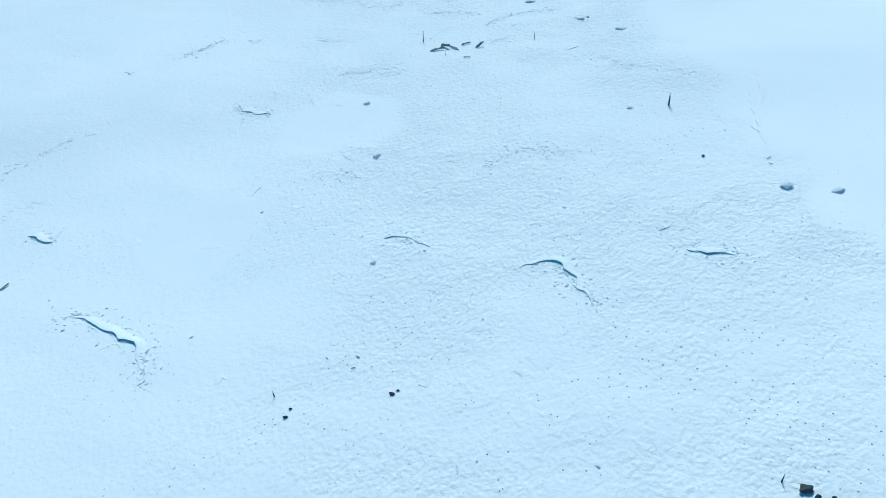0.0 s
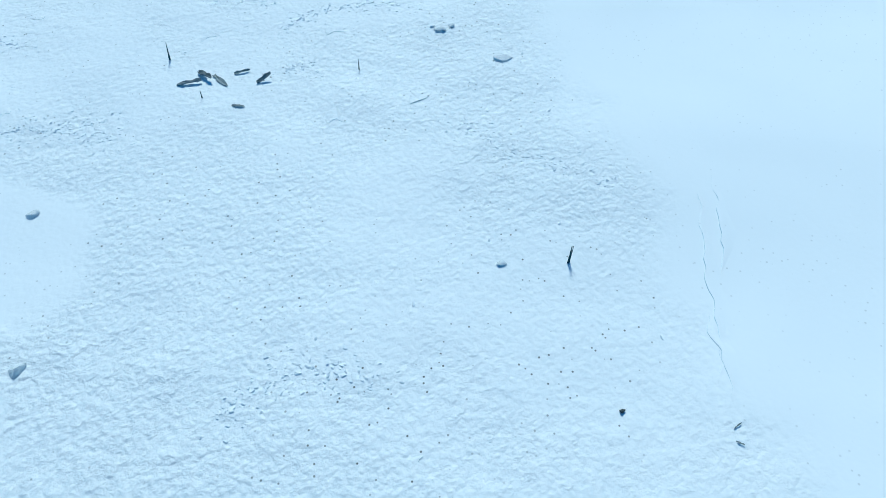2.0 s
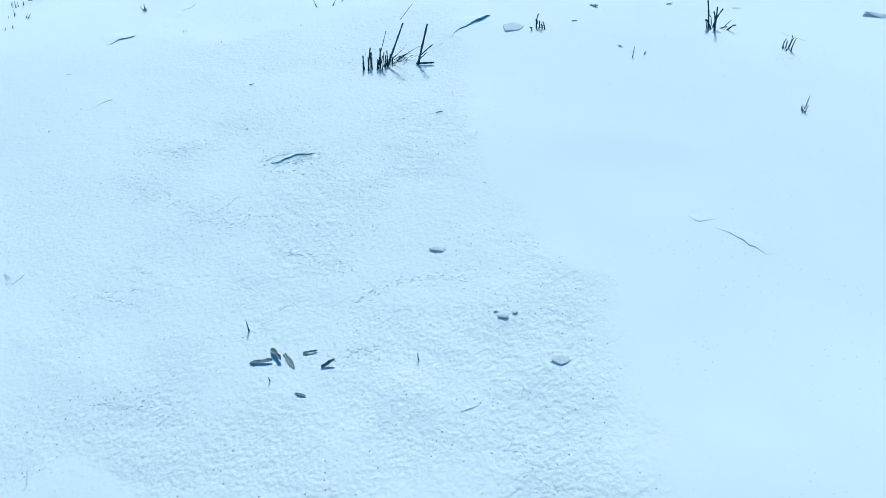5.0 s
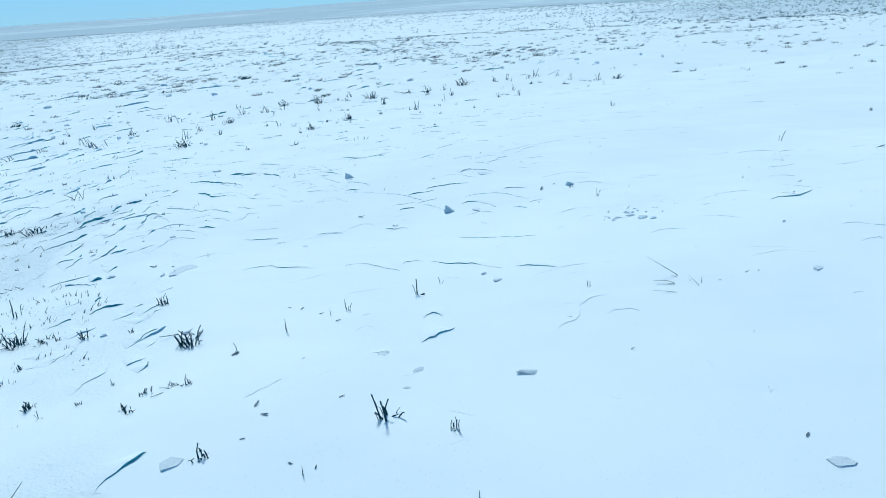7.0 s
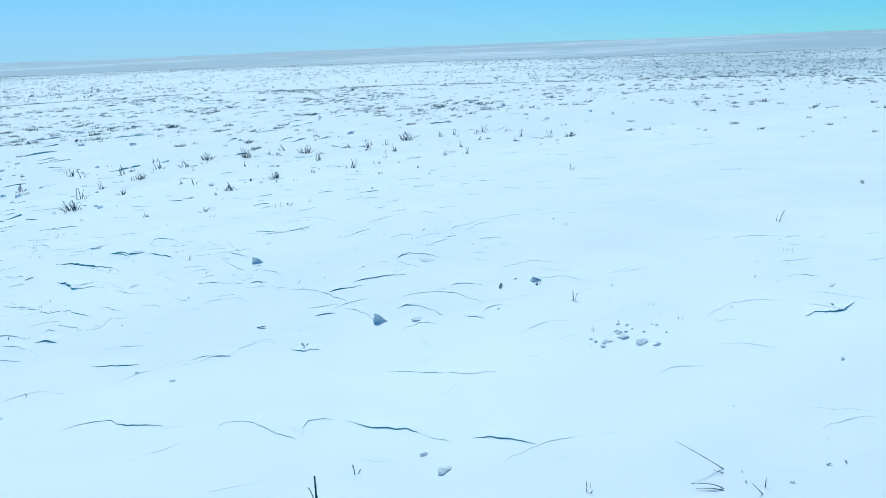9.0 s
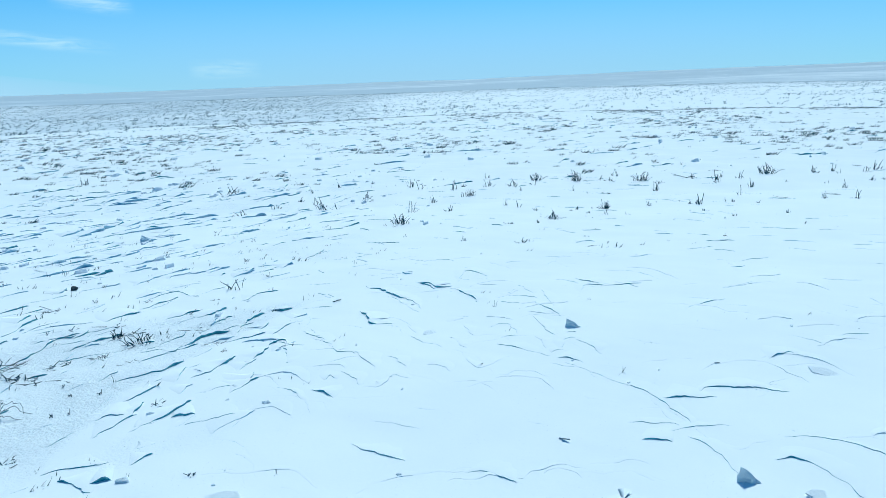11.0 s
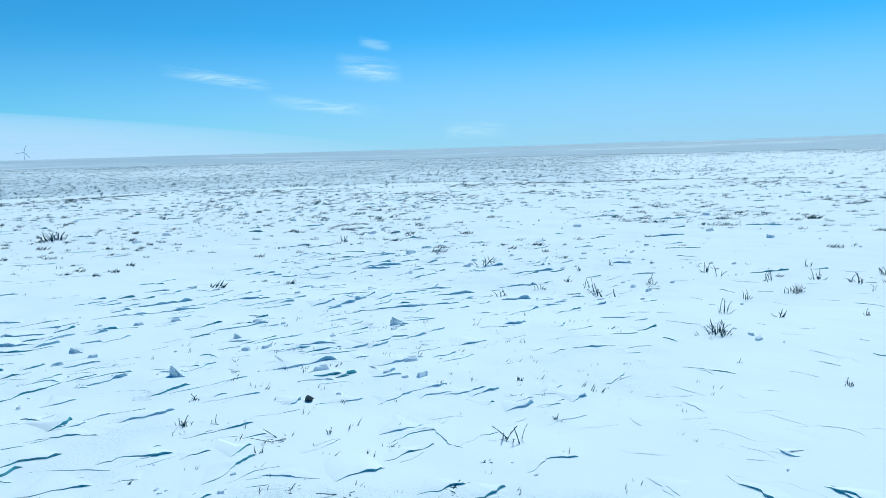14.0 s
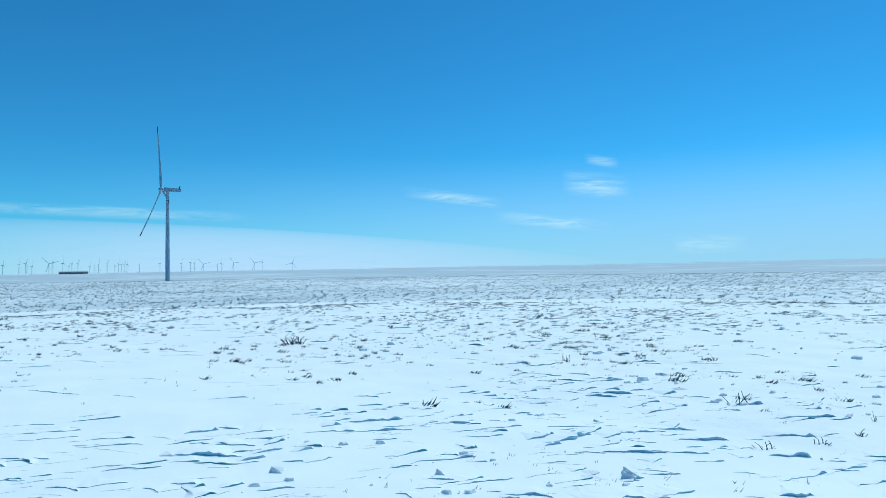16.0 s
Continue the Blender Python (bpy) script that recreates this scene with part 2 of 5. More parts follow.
GXX, GYY = np.meshgrid(GX, GY)


def lattice(ix, iy, seed):
    h = (ix.astype(np.int64) * 374761393 + iy.astype(np.int64) * 668265263 + seed * 982451653) & 0xFFFFFFFF
    h = ((h ^ (h >> 13)) * 1274126177) & 0xFFFFFFFF
    return ((h ^ (h >> 16)) & 0xFFFF) / 65535.0


def vnoise(x, y, seed):
    ix, iy = np.floor(x), np.floor(y)
    fx, fy = x - ix, y - iy
    fx, fy = fx * fx * (3 - 2 * fx), fy * fy * (3 - 2 * fy)
    a, b = lattice(ix, iy, seed), lattice(ix + 1, iy, seed)
    c, d = lattice(ix, iy + 1, seed), lattice(ix + 1, iy + 1, seed)
    return (a * (1 - fx) + b * fx) * (1 - fy) + (c * (1 - fx) + d * fx) * fy


def fbm(x, y, seed, octaves=4):
    total, amp, norm = 0.0, 1.0, 0.0
    for k in range(octaves):
        total = total + amp * vnoise(x * 2 ** k + 17.3 * k, y * 2 ** k - 9.1 * k, seed + k)
        norm += amp
        amp *= 0.5
    return total / norm


def smooth(a, b, v):
    t = np.clip((v - a) / (b - a), 0, 1)
    return t * t * (3 - 2 * t)


# the lie of the land: the near field, a dip, a grassy rise, and far downs
cx, cy = np.clip(GXX, -5.0, 7.0), np.clip(GYY, 0.0, 14.5)
near = -0.06333 + 0.04463 * cx + 0.03188 * cy - 0.00213 * cx * cy + 0.00016 * cx * cx - 0.00343 * cy * cy
RR = np.hypot(GXX - 1.5, GYY - 6.0)
AZ = np.degrees(np.arctan2(GXX - 1.5, GYY - 6.0))
profile = np.interp(RR, [0, 14, 24, 36, 44, 56, 75, 110, 150, 190, 260, 420, 800, 1600, 3200, 6000],
                    [0, 0, 0.03, 0.0, -0.42, -0.85, -1.05, -1.15, -0.95, -0.75, -3.0, -7.0, -8.0, -3.0, 2.5, 3.0])
downs = smooth(-30.0, 28.0, AZ) * smooth(500.0, 2600.0, RR) * 23.0 + (1 - smooth(-12.0, 4.0, AZ)) * smooth(-85.0, -60.0, AZ) * smooth(1200.0, 2800.0, RR) * 7.0
west = smooth(-20.0, -60.0, AZ) * smooth(120.0, 500.0, RR) * np.interp(RR, [0, 300, 700, 1300, 2200, 6000], [0, 0.4, 2.4, 3.5, -4.0, -14.0])
roll_big = (fbm(GXX / 160.0, GYY / 160.0, 5, 3) - 0.5) * smooth(60.0, 400.0, RR) * 5.0
roll_mid = (fbm(GXX / 9.0, GYY / 9.0, 11, 3) - 0.5) * smooth(10.0, 30.0, RR) * 0.35 * (1 - smooth(200.0, 600.0, RR))
GZ = near + profile + downs + west + roll_big + roll_mid
# a shallow trough where the walk begins, a low bank after it
GZ += -0.048 + 0.038 * smooth(1.7, 3.1, GYY) + 0.08 * smooth(2.6, 4.7, GYY) - 0.09 * smooth(4.7, 7.0, GYY) + 0.02 * smooth(7.0, 8.2, GYY)
GZ += (np.clip(GXX, -1.0, 2.5) - 0.7) * 0.02 * (1 - smooth(2.6, 3.2, GYY))

# where the old granular crust lies bare between drifts of fresh snow
edge_noise = fbm(GXX * 1.1, GYY * 1.1, 21, 4) - 0.5
edge_small = fbm(GXX * 7.0, GYY * 7.0, 25, 3) - 0.5
fresh = np.maximum(smooth(-0.08, 0.14, 1.0 - np.hypot((GXX - 0.12) / 0.27, (GYY - 2.68) / 0.22) + 0.9 * edge_noise + 0.5 * edge_small), smooth(-0.08, 0.14, 1.0 - np.hypot((GXX + 0.28) / 0.22, (GYY - 2.15) / 0.24) + 0.9 * edge_noise + 0.5 * edge_small))
first_field = smooth(-0.03, 0.10, (1.45 - 0.35 * smooth(3.0, 4.2, GYY)) - GXX + 0.25 * edge_noise + 0.22 * edge_small) * (1 - 0.9 * fresh) * (1 - smooth(4.3, 5.4, GYY + 1.6 * edge_noise))
hollow = smooth(-0.03, 0.05, 0.50 + 0.45 * np.clip(GYY - 7.8, 0, 2) - GXX + 0.15 * edge_noise + 0.05 * edge_small) * smooth(-0.10, 0.12, 9.05 - GYY + 0.8 * edge_noise + 0.3 * (GXX + 0.2)) * smooth(-0.1, 0.25, GXX + 0.75 + 0.8 * edge_noise) * smooth(6.6, 7.4, GYY + 0.8 * edge_noise)
pocket = smooth(0.12, 0.24, edge_noise + 0.12 * edge_small + 0.10 * smooth(5.0, 5.6, GYY) * (1 - smooth(7.6, 8.4, GYY))) * 0.5 * (1 - smooth(0.9, 1.5, GXX))
GRAIN = np.clip(np.maximum(np.maximum(first_field * 0.72, hollow), pocket), 0, 1) * (0.50 + 0.50 * smooth(0.34, 0.62, fbm(GXX * 3.2, GYY * 4.2, 29, 4))) * (0.30 + 0.70 * smooth(-0.45, 0.35, GXX + 0.5 * edge_noise + 3.0 * smooth(6.5, 7.0, GYY))) * (1 - smooth(14.0, 30.0, RR))

# gentle drifts, wind ripple, granular crust
GZ += (fbm(GXX * 1.3, GYY * 1.3, 31, 3) - 0.5) * 0.03 * (1 - smooth(30, 80, RR))
GZ += (fbm((GXX * 0.9 - GYY * 0.45) * 1.2, (GXX * 0.45 + GYY * 0.9) * 5.0, 41, 3) - 0.5) * 0.007 * (1 - smooth(12, 30, RR))
GZ -= GRAIN * 0.004
GZ += GRAIN * (fbm(GXX * 22.0, GYY * 24.0, 51, 2) - 0.5) * 0.0030 * (1 - smooth(6, 10, RR))
GZ += GRAIN * (fbm(GXX * 7.0, GYY * 8.0, 56, 3) - 0.5) * 0.012

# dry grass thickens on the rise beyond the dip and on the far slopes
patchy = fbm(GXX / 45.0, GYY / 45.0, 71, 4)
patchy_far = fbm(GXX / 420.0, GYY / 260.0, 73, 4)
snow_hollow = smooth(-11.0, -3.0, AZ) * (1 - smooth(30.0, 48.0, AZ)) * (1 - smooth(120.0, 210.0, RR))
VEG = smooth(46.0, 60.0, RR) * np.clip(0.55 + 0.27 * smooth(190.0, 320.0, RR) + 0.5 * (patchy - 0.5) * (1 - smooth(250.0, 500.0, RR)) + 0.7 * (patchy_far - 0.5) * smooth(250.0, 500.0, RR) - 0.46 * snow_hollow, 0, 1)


def build_ground():
    ny, nx = GXX.shape
    me = bpy.data.meshes.new("ground")
    me.vertices.add(nx * ny)
    co = np.stack([GXX, GYY, GZ], axis=-1).reshape(-1).astype(np.float32)
    me.vertices.foreach_set("co", co)
    j, i = np.meshgrid(np.arange(ny - 1), np.arange(nx - 1), indexing="ij")
    a = (j * nx + i).reshape(-1)
    quads = np.stack([a, a + 1, a + nx + 1, a + nx], axis=-1).reshape(-1).astype(np.int32)
    count = len(a)
    me.loops.add(count * 4)
    me.loops.foreach_set("vertex_index", quads)
    me.polygons.add(count)
    me.polygons.foreach_set("loop_start", np.arange(0, count * 4, 4, dtype=np.int32))
    me.update(calc_edges=True)
    me.polygons.foreach_set("use_smooth", np.ones(count, dtype=bool))
    for name, field in (("grain", GRAIN), ("grass_cover", VEG)):
        me.attributes.new(name, "FLOAT", "POINT").data.foreach_set("value", field.reshape(-1).astype(np.float32))
    me.materials.append(SNOW)
    return tagged(new("ground", me), "wind-carved snow field with granular crust and thin drifts", "snow", kind="structure")


build_ground()


def ground_z(x, y):
    i = min(max(int(np.searchsorted(GX, x)) - 1, 0), len(GX) - 2)
    j = min(max(int(np.searchsorted(GY, y)) - 1, 0), len(GY) - 2)
    u, v = (x - GX[i]) / (GX[i + 1] - GX[i]), (y - GY[j]) / (GY[j + 1] - GY[j])
    return float((GZ[j, i] * (1 - u) + GZ[j, i + 1] * u) * (1 - v) + (GZ[j + 1, i] * (1 - u) + GZ[j + 1, i + 1] * u) * v)


def ground_many(x, y):
    i = np.clip(np.searchsorted(GX, x) - 1, 0, len(GX) - 2)
    j = np.clip(np.searchsorted(GY, y) - 1, 0, len(GY) - 2)
    u, v = (x - GX[i]) / (GX[i + 1] - GX[i]), (y - GY[j]) / (GY[j + 1] - GY[j])
    return (GZ[j, i] * (1 - u) + GZ[j, i + 1] * u) * (1 - v) + (GZ[j + 1, i] * (1 - u) + GZ[j + 1, i + 1] * u) * v



# ---- wind-cut edges of the crust ----
def curve_points(points, step):
    """A smooth, slightly ragged line through the given corners, in even short steps."""
    p = [np.array(q, float) for q in points]
    p = [2 * p[0] - p[1]] + p + [2 * p[-1] - p[-2]]
    out = []
    for k in range(1, len(p) - 2):
        a, b, c, d = p[k - 1:k + 3]
        n = max(3, int(np.hypot(*(c - b)) / step))
        s = (np.arange(n) / n)[:, None]
        out.append(0.5 * (2 * b + (c - a) * s + (2 * a - 5 * b + 4 * c - d) * s * s + (3 * b - a - 3 * c + d) * s ** 3))
    return np.concatenate(out + [p[-2][None]])


def ridge_arrays(height, back, corners, step, seed):
    """Points and faces of a lip of hard snow: a sharp, undercut front, and a top that sinks back into the drift."""
    rng = np.random.default_rng(seed)
    line = curve_points(corners, step)
    n = len(line)
    way = np.gradient(line, axis=0)
    way /= np.linalg.norm(way, axis=1)[:, None] + 1e-9
    rear = np.stack([-way[:, 1], way[:, 0]], -1)
    s = np.linspace(0, 1, n)
    turn = math.degrees(math.atan2(corners[-1][1] - corners[0][1], corners[-1][0] - corners[0][0]))
    if turn > 28:
        taper = np.clip(s * 1.25, 0, 1) ** 0.8 * np.clip((1 - s) / 0.10, 0, 1) ** 0.5
    else:
        taper = np.sin(np.pi * s) ** 0.6
    wob = fbm(s * n * step * 11.0, s * 0 + seed * 1.7, 61, 3)
    tall = abs(height) * taper * (0.30 + 0.9 * np.clip((wob - 0.30) / 0.40, 0, 1))
    run = s * n * step
    jag = np.zeros(n)
    for reach, amount in ((0.10, 0.022), (0.040, 0.015), (0.018, 0.008)):
        knots = np.arange(0.0, run[-1] + 2 * reach, reach)
        jag += np.interp(run, knots, rng.normal(0, 0.5, len(knots)) * amount * min(1.6, 0.6 + abs(height) * 20))
    calm = np.sin(np.pi * s) ** 1.2
    depth = back * (0.12 + 0.88 * calm) * (0.6 + 0.8 * fbm(s * 5.0, s * 0 + seed * 0.9, 63, 2))
    rows = [(0.5, 0.0, -0.012, 1), (0.12, 0.0, 0.5, 1), (0.0, 0.0, 0.86, 1), (0.05, 0.0, 0.97, 1), (0.05, 0.0, 0.97, 2), (0.3, 0.06, 1.0, 2), (0.0, 0.3, 0.72, 2), (0.0, 0.6, 0.36, 2), (0.0, 0.85, 0.1, 2), (0.0, 1.0, 0.0, 2)]
    co = []
    for inh, inb, up, _k in rows:
        off = jag * (1 - inb) + inh * tall + inb * depth
        xy = line + rear * off[:, None]
        sink = 0.004 * (1 - max(up, 0)) ** 0.5 + 0.003 * (1 - np.clip(tall / (abs(height) * 0.2 + 1e-6), 0, 1))
        here = tall * (1 - inb) ** 2 + abs(height) * calm * (1 - (1 - inb) ** 2)
        co.append(np.column_stack([xy, ground_many(xy[:, 0], xy[:, 1]) + here * max(up, 0) - sink - (0.012 if up < 0 else 0)]))
    co = np.concatenate(co)
    faces = []
    for r in range(len(rows) - 1):
        if rows[r][3] != rows[r + 1][3]:
            continue
        i = np.arange(n - 1)
        faces.append(np.stack([r * n + i, r * n + i + 1, (r + 1) * n + i + 1, (r + 1) * n + i], -1))
    return co, np.concatenate(faces)


def mesh_from(name, co, faces, mat):
    me = bpy.data.meshes.new(name)
    me.vertices.add(len(co))
    me.vertices.foreach_set("co", co.reshape(-1).astype(np.float32))
    me.loops.add(faces.size)
    me.loops.foreach_set("vertex_index", faces.reshape(-1).astype(np.int32))
    me.polygons.add(len(faces))
    me.polygons.foreach_set("loop_start", np.arange(0, faces.size, faces.shape[1], dtype=np.int32))
    me.update(calc_edges=True)
    me.polygons.foreach_set("use_smooth", np.ones(len(faces), dtype=bool))
    i = np.clip(np.searchsorted(GX, co[:, 0]), 0, len(GX) - 1)
    j = np.clip(np.searchsorted(GY, co[:, 1]), 0, len(GY) - 1)
    me.attributes.new("grain", "FLOAT", "POINT").data.foreach_set("value", GRAIN[j, i].astype(np.float32))
    me.materials.append(mat)
    return me


ridge_count = [0]


def crumb_arrays(x, y, size, turn, rng):
    """Bevelled, lopsided little blocks lying on the ground: points and faces."""
    n = len(x)
    corner = np.array([(a, b, c) for c in (-0.3, 0.55) for a, b in ((-1, -0.6), (0, -0.9), (1, -0.5), (0.9, 0.6), (-0.1, 0.9), (-1, 0.5))], float)
    corner[6:, :2] *= 0.62
    pts = corner[None] * rng.uniform(0.6, 1.3, (n, 12, 3)) * size[:, None, None] * np.array([0.9, 0.5, 0.75])
    c, s = np.cos(turn)[:, None], np.sin(turn)[:, None]
    co = np.stack([pts[..., 0] * c - pts[..., 1] * s + x[:, None], pts[..., 0] * s + pts[..., 1] * c + y[:, None], pts[..., 2] + ground_many(x, y)[:, None]], -1).reshape(-1, 3)
    quads = np.array([(k, (k + 1) % 6, (k + 1) % 6 + 6, k + 6) for k in range(6)] + [(6, 7, 8, 11), (8, 9, 10, 11)])
    return co, (np.arange(n)[:, None, None] * 12 + quads[None]).reshape(-1, 4)


def broken_edge(height, corners):
    """A crumbled edge of old crust: a low lip where it is bold, and a band of crumbs along it."""
    rng = np.random.default_rng(5000 + ridge_count[0])
    ob = new("snow_ridge")
    if height > 0.017:
        co, faces = ridge_arrays(height * 0.40, 0.05, corners, 0.005, 9000 + ridge_count[0])
        split, half = 3 * (len(co) // 10 - 1), len(co) // 10 * 4
        new("cut_face", mesh_from("cut_face", co[:half], faces[:split], SHADED_CUT)).parent = ob
        new("drift_top", mesh_from("drift_top", co[half:], faces[split:] - half, SNOW)).parent = ob
    line = np.repeat(curve_points(corners, 0.004), 4, axis=0)
    keep = fbm(np.arange(len(line)) * 0.035, np.full(len(line), ridge_count[0] * 1.3), 67, 3) > 0.40
    line = line[keep] if keep.sum() > 12 else line
    n = len(line)
    spread = np.where(rng.random(n) < 0.35, 0.006, 0.026)
    x, y = line[:, 0] + rng.normal(0, 1, n) * spread, line[:, 1] + rng.normal(0, 1, n) * spread
    size = (0.0018 + 0.0042 * rng.random(n) ** 2) * (0.6 + 25 * min(height, 0.02))
    co, faces = crumb_arrays(x, y, size, rng.normal(0.2, 0.8, n), rng)
    me = mesh_from("crumb_band", co, faces, SNOW)
    me.polygons.foreach_set("use_smooth", np.zeros(len(faces), dtype=bool))
    tagged(new("crumb_band", me), "loose crumbs along the edge", kind="stuff").parent = ob
    return tagged(ob, "crumbled edge of granular old snow crust", "snow ridge", "wind-cut ridges in the snow")


def scarp(height, back, *corners):
    ridge_count[0] += 1
    near_step = 0.008 if corners[0][1] < 5 else (0.012 if corners[0][1] < 11 else 0.03)
    if corners[0][1] < 4 and corners[0][0] < 2.5 and (height > 0.007 or corners[0][0] < 1.35):
        return broken_edge(height, corners)
    co, faces = ridge_arrays(min(height * 0.5, 0.019 if corners[0][1] < 11 else 0.045), min(back * 1.5, 0.22 if corners[0][1] < 11 else 0.6), corners, near_step, ridge_count[0])
    ob = new("snow_ridge")
    split = 3 * (len(co) // 10 - 1)
    half = len(co) // 10 * 4
    # front faces get their shade as colour, the tops stay plain snow
    for name, c, f, mat in (("cut_face", co[:half], faces[:split], CRUST_EDGE if height < 0.0065 else (SHADED_CUT_PALE if corners[0][1] > 10 else SHADED_CUT)), ("drift_top", co[half:], faces[split:] - half, SNOW)):
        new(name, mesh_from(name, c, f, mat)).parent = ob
    label = "thick wind-cut ridge of hard snow with a blue shaded face" if height > 0.028 else "thin raised edge of wind-cut snow crust"
    return tagged(ob, label, "snow ridge", "wind-cut ridges in the snow")


scarp(0.035, 0.35, (0.779, 7.958), (0.86, 8.01), (0.9, 8.12), (0.94, 8.25))
scarp(0.05, 0.3, (1.02, 7.996), (1.04, 8.13), (1.07, 8.28), (1.14, 8.45), (1.19, 8.43))
scarp(0.015, 0.2, (1.19, 8.43), (1.25, 8.22), (1.31, 8.08))
scarp(0.05, 0.5, (0.36, 8.15), (0.44, 8.27), (0.52, 8.35), (0.56, 8.48), (0.63, 8.63), (0.76, 8.7))
scarp(0.03, 0.3, (0.74, 8.57), (0.79, 8.7), (0.81, 8.88), (0.87, 9.07))
scarp(0.05, 0.2, (0.92, 9.1), (1, 9.05), (1.03, 9.14))
scarp(0.025, 0.2, (1.05, 8.5), (1.08, 8.65), (1.12, 8.79))
scarp(0.05, 0.6, (-0.592, 8.007), (-0.47, 8.11), (-0.44, 8.3), (-0.4, 8.46), (-0.39, 8.65), (-0.23, 8.74))
scarp(0.03, 0.4, (0.36, 8.96), (0.46, 9.06), (0.56, 9.2))
scarp(0.02, 0.3, (-0.21, 9.42), (-0.15, 9.64), (-0.04, 9.72), (0.1, 9.57), (0.25, 9.49))
scarp(0.025, 0.5, (-0.784, 7.912), (-0.702, 7.995), (-0.61, 8.07))
scarp(0.02, 0.2, (1.12, 9.52), (1.22, 9.44), (1.31, 9.34))
scarp(0.025, 0.3, (1.48, 9.64), (1.62, 9.52), (1.73, 9.32), (1.85, 9.2), (1.92, 9.13), (1.98, 8.98))
scarp(0.03, 0.3, (1.53, 8.99), (1.63, 8.86), (1.67, 8.74), (1.74, 8.7), (1.86, 8.7))
scarp(0.045, 0.4, (1.9, 9.67), (2, 9.59), (2.07, 9.5), (2.19, 9.52))
scarp(0.025, 0.3, (2.19, 9.52), (2.25, 9.32), (2.32, 9.19), (2.36, 9.08))
scarp(0.02, 0.2, (1.72, 10.06), (1.78, 9.97), (1.85, 9.97))
scarp(0.012, 0.2, (1.24, 10.7), (1.33, 10.56), (1.41, 10.45))
scarp(0.014, 0.2, (1.28, 8.68), (1.35, 8.52), (1.43, 8.42), (1.49, 8.33), (1.54, 8.24), (1.6, 8.24), (1.66, 8.18))
scarp(0.06, 0.6, (-4.85, 11.34), (-4.7, 11.63), (-4.48, 11.89), (-4.1, 12.34))
scarp(0.04, 0.5, (-3.76, 12.41), (-3.58, 12.79), (-3.38, 13.32))
scarp(0.09, 0.6, (-2.82, 12.72), (-2.63, 13.04), (-2.57, 13.48))
scarp(0.06, 0.5, (-2.48, 13.61), (-2.25, 13.95), (-2.04, 14.21))
scarp(0.05, 0.5, (-2.27, 12.69), (-1.97, 12.94), (-1.61, 13.18))
scarp(0.07, 0.5, (-1.85, 10.9), (-1.7, 11.05), (-1.54, 11.21))
scarp(0.04, 0.4, (-1.51, 11.41), (-1.37, 11.58), (-1.13, 11.75))
scarp(0.05, 0.4, (-0.51, 10.21), (-0.42, 10.35), (-0.28, 10.55))
scarp(0.04, 0.3, (-0.05, 10.31), (0.01, 10.43), (0.1, 10.54))
scarp(0.03, 0.4, (-2.49, 10.9), (-2.32, 11.23), (-2.16, 11.54))
scarp(0.04, 0.4, (-2.27, 9.6), (-2.16, 9.7), (-2.07, 9.98))
scarp(0.03, 0.3, (-2.36, 10.2), (-2.32, 10.33), (-2.31, 10.49))
scarp(0.02, 0.3, (0.61, 9.33), (0.67, 9.54), (0.81, 9.63))
scarp(0.03, 0.3, (-0.37, 13.36), (-0.27, 13.74), (-0.15, 13.98))
scarp(0.025, 0.3, (-0.15, 9.22), (-0.02, 9.38), (0.05, 9.53))
scarp(0.05, 0.5, (-2.06, 23.16), (-1.63, 24), (-0.93, 24.41))
scarp(0.08, 0.6, (-0.07, 23.43), (0.62, 23.67), (0.89, 23.85))
scarp(0.07, 0.6, (2.09, 22.26), (2.57, 22.21), (3.06, 22.4))
scarp(0.018, 0.3, (3.354, 7.553), (3.421, 7.605), (3.583, 7.587), (3.757, 7.524))
scarp(0.02, 0.2, (3.815, 7.882), (3.953, 7.957), (4.005, 7.881))
scarp(0.015, 0.3, (2.985, 7.198), (3.056, 7.19), (3.117, 7.149))
scarp(0.012, 0.2, (3.178, 7.209), (3.239, 7.118), (3.269, 6.906))
scarp(0.018, 0.3, (3.421, 6.987), (3.523, 6.999), (3.571, 6.879), (3.631, 6.718))
scarp(0.018, 0.3, (2.731, 6.831), (2.792, 6.74), (2.852, 6.728), (2.902, 6.663))
scarp(0.015, 0.3, (2.265, 6.977), (2.345, 7.002), (2.466, 6.901))
scarp(0.012, 0.3, (1.778, 7.241), (1.9, 7.159), (2.041, 7.085))
scarp(0.02, 0.2, (1.501, 7.774), (1.633, 7.655))
scarp(0.012, 0.2, (3.1, 9.11), (3.16, 9.4), (3.34, 9.35), (3.58, 9.39))
scarp(0.012, 0.2, (3.66, 8.68), (3.79, 8.81), (4.01, 8.9))
scarp(0.008, 0.3, (2.771, 7.967), (2.975, 7.762), (3.14, 7.548), (3.226, 7.342), (3.27, 7.059))
scarp(0.01, 0.3, (3.689, 6.651), (3.746, 6.583), (3.773, 6.506))
scarp(0.03, 0.3, (0.484, 7.536), (0.565, 7.57), (0.696, 7.579))
scarp(0.04, 0.3, (0.764, 7.004), (0.805, 7.023), (0.856, 7.034))
scarp(0.03, 0.25, (-0.674, 5.33), (-0.651, 5.608), (-0.569, 5.837))
scarp(0.012, 0.2, (-0.221, 4.821), (-0.177, 4.963), (-0.122, 5.102))
scarp(0.014, 0.12, (-0.413, 4.69), (-0.376, 4.769), (-0.319, 4.806))
scarp(0.016, 0.2, (2.329, 4.937), (2.433, 4.952), (2.526, 4.96))
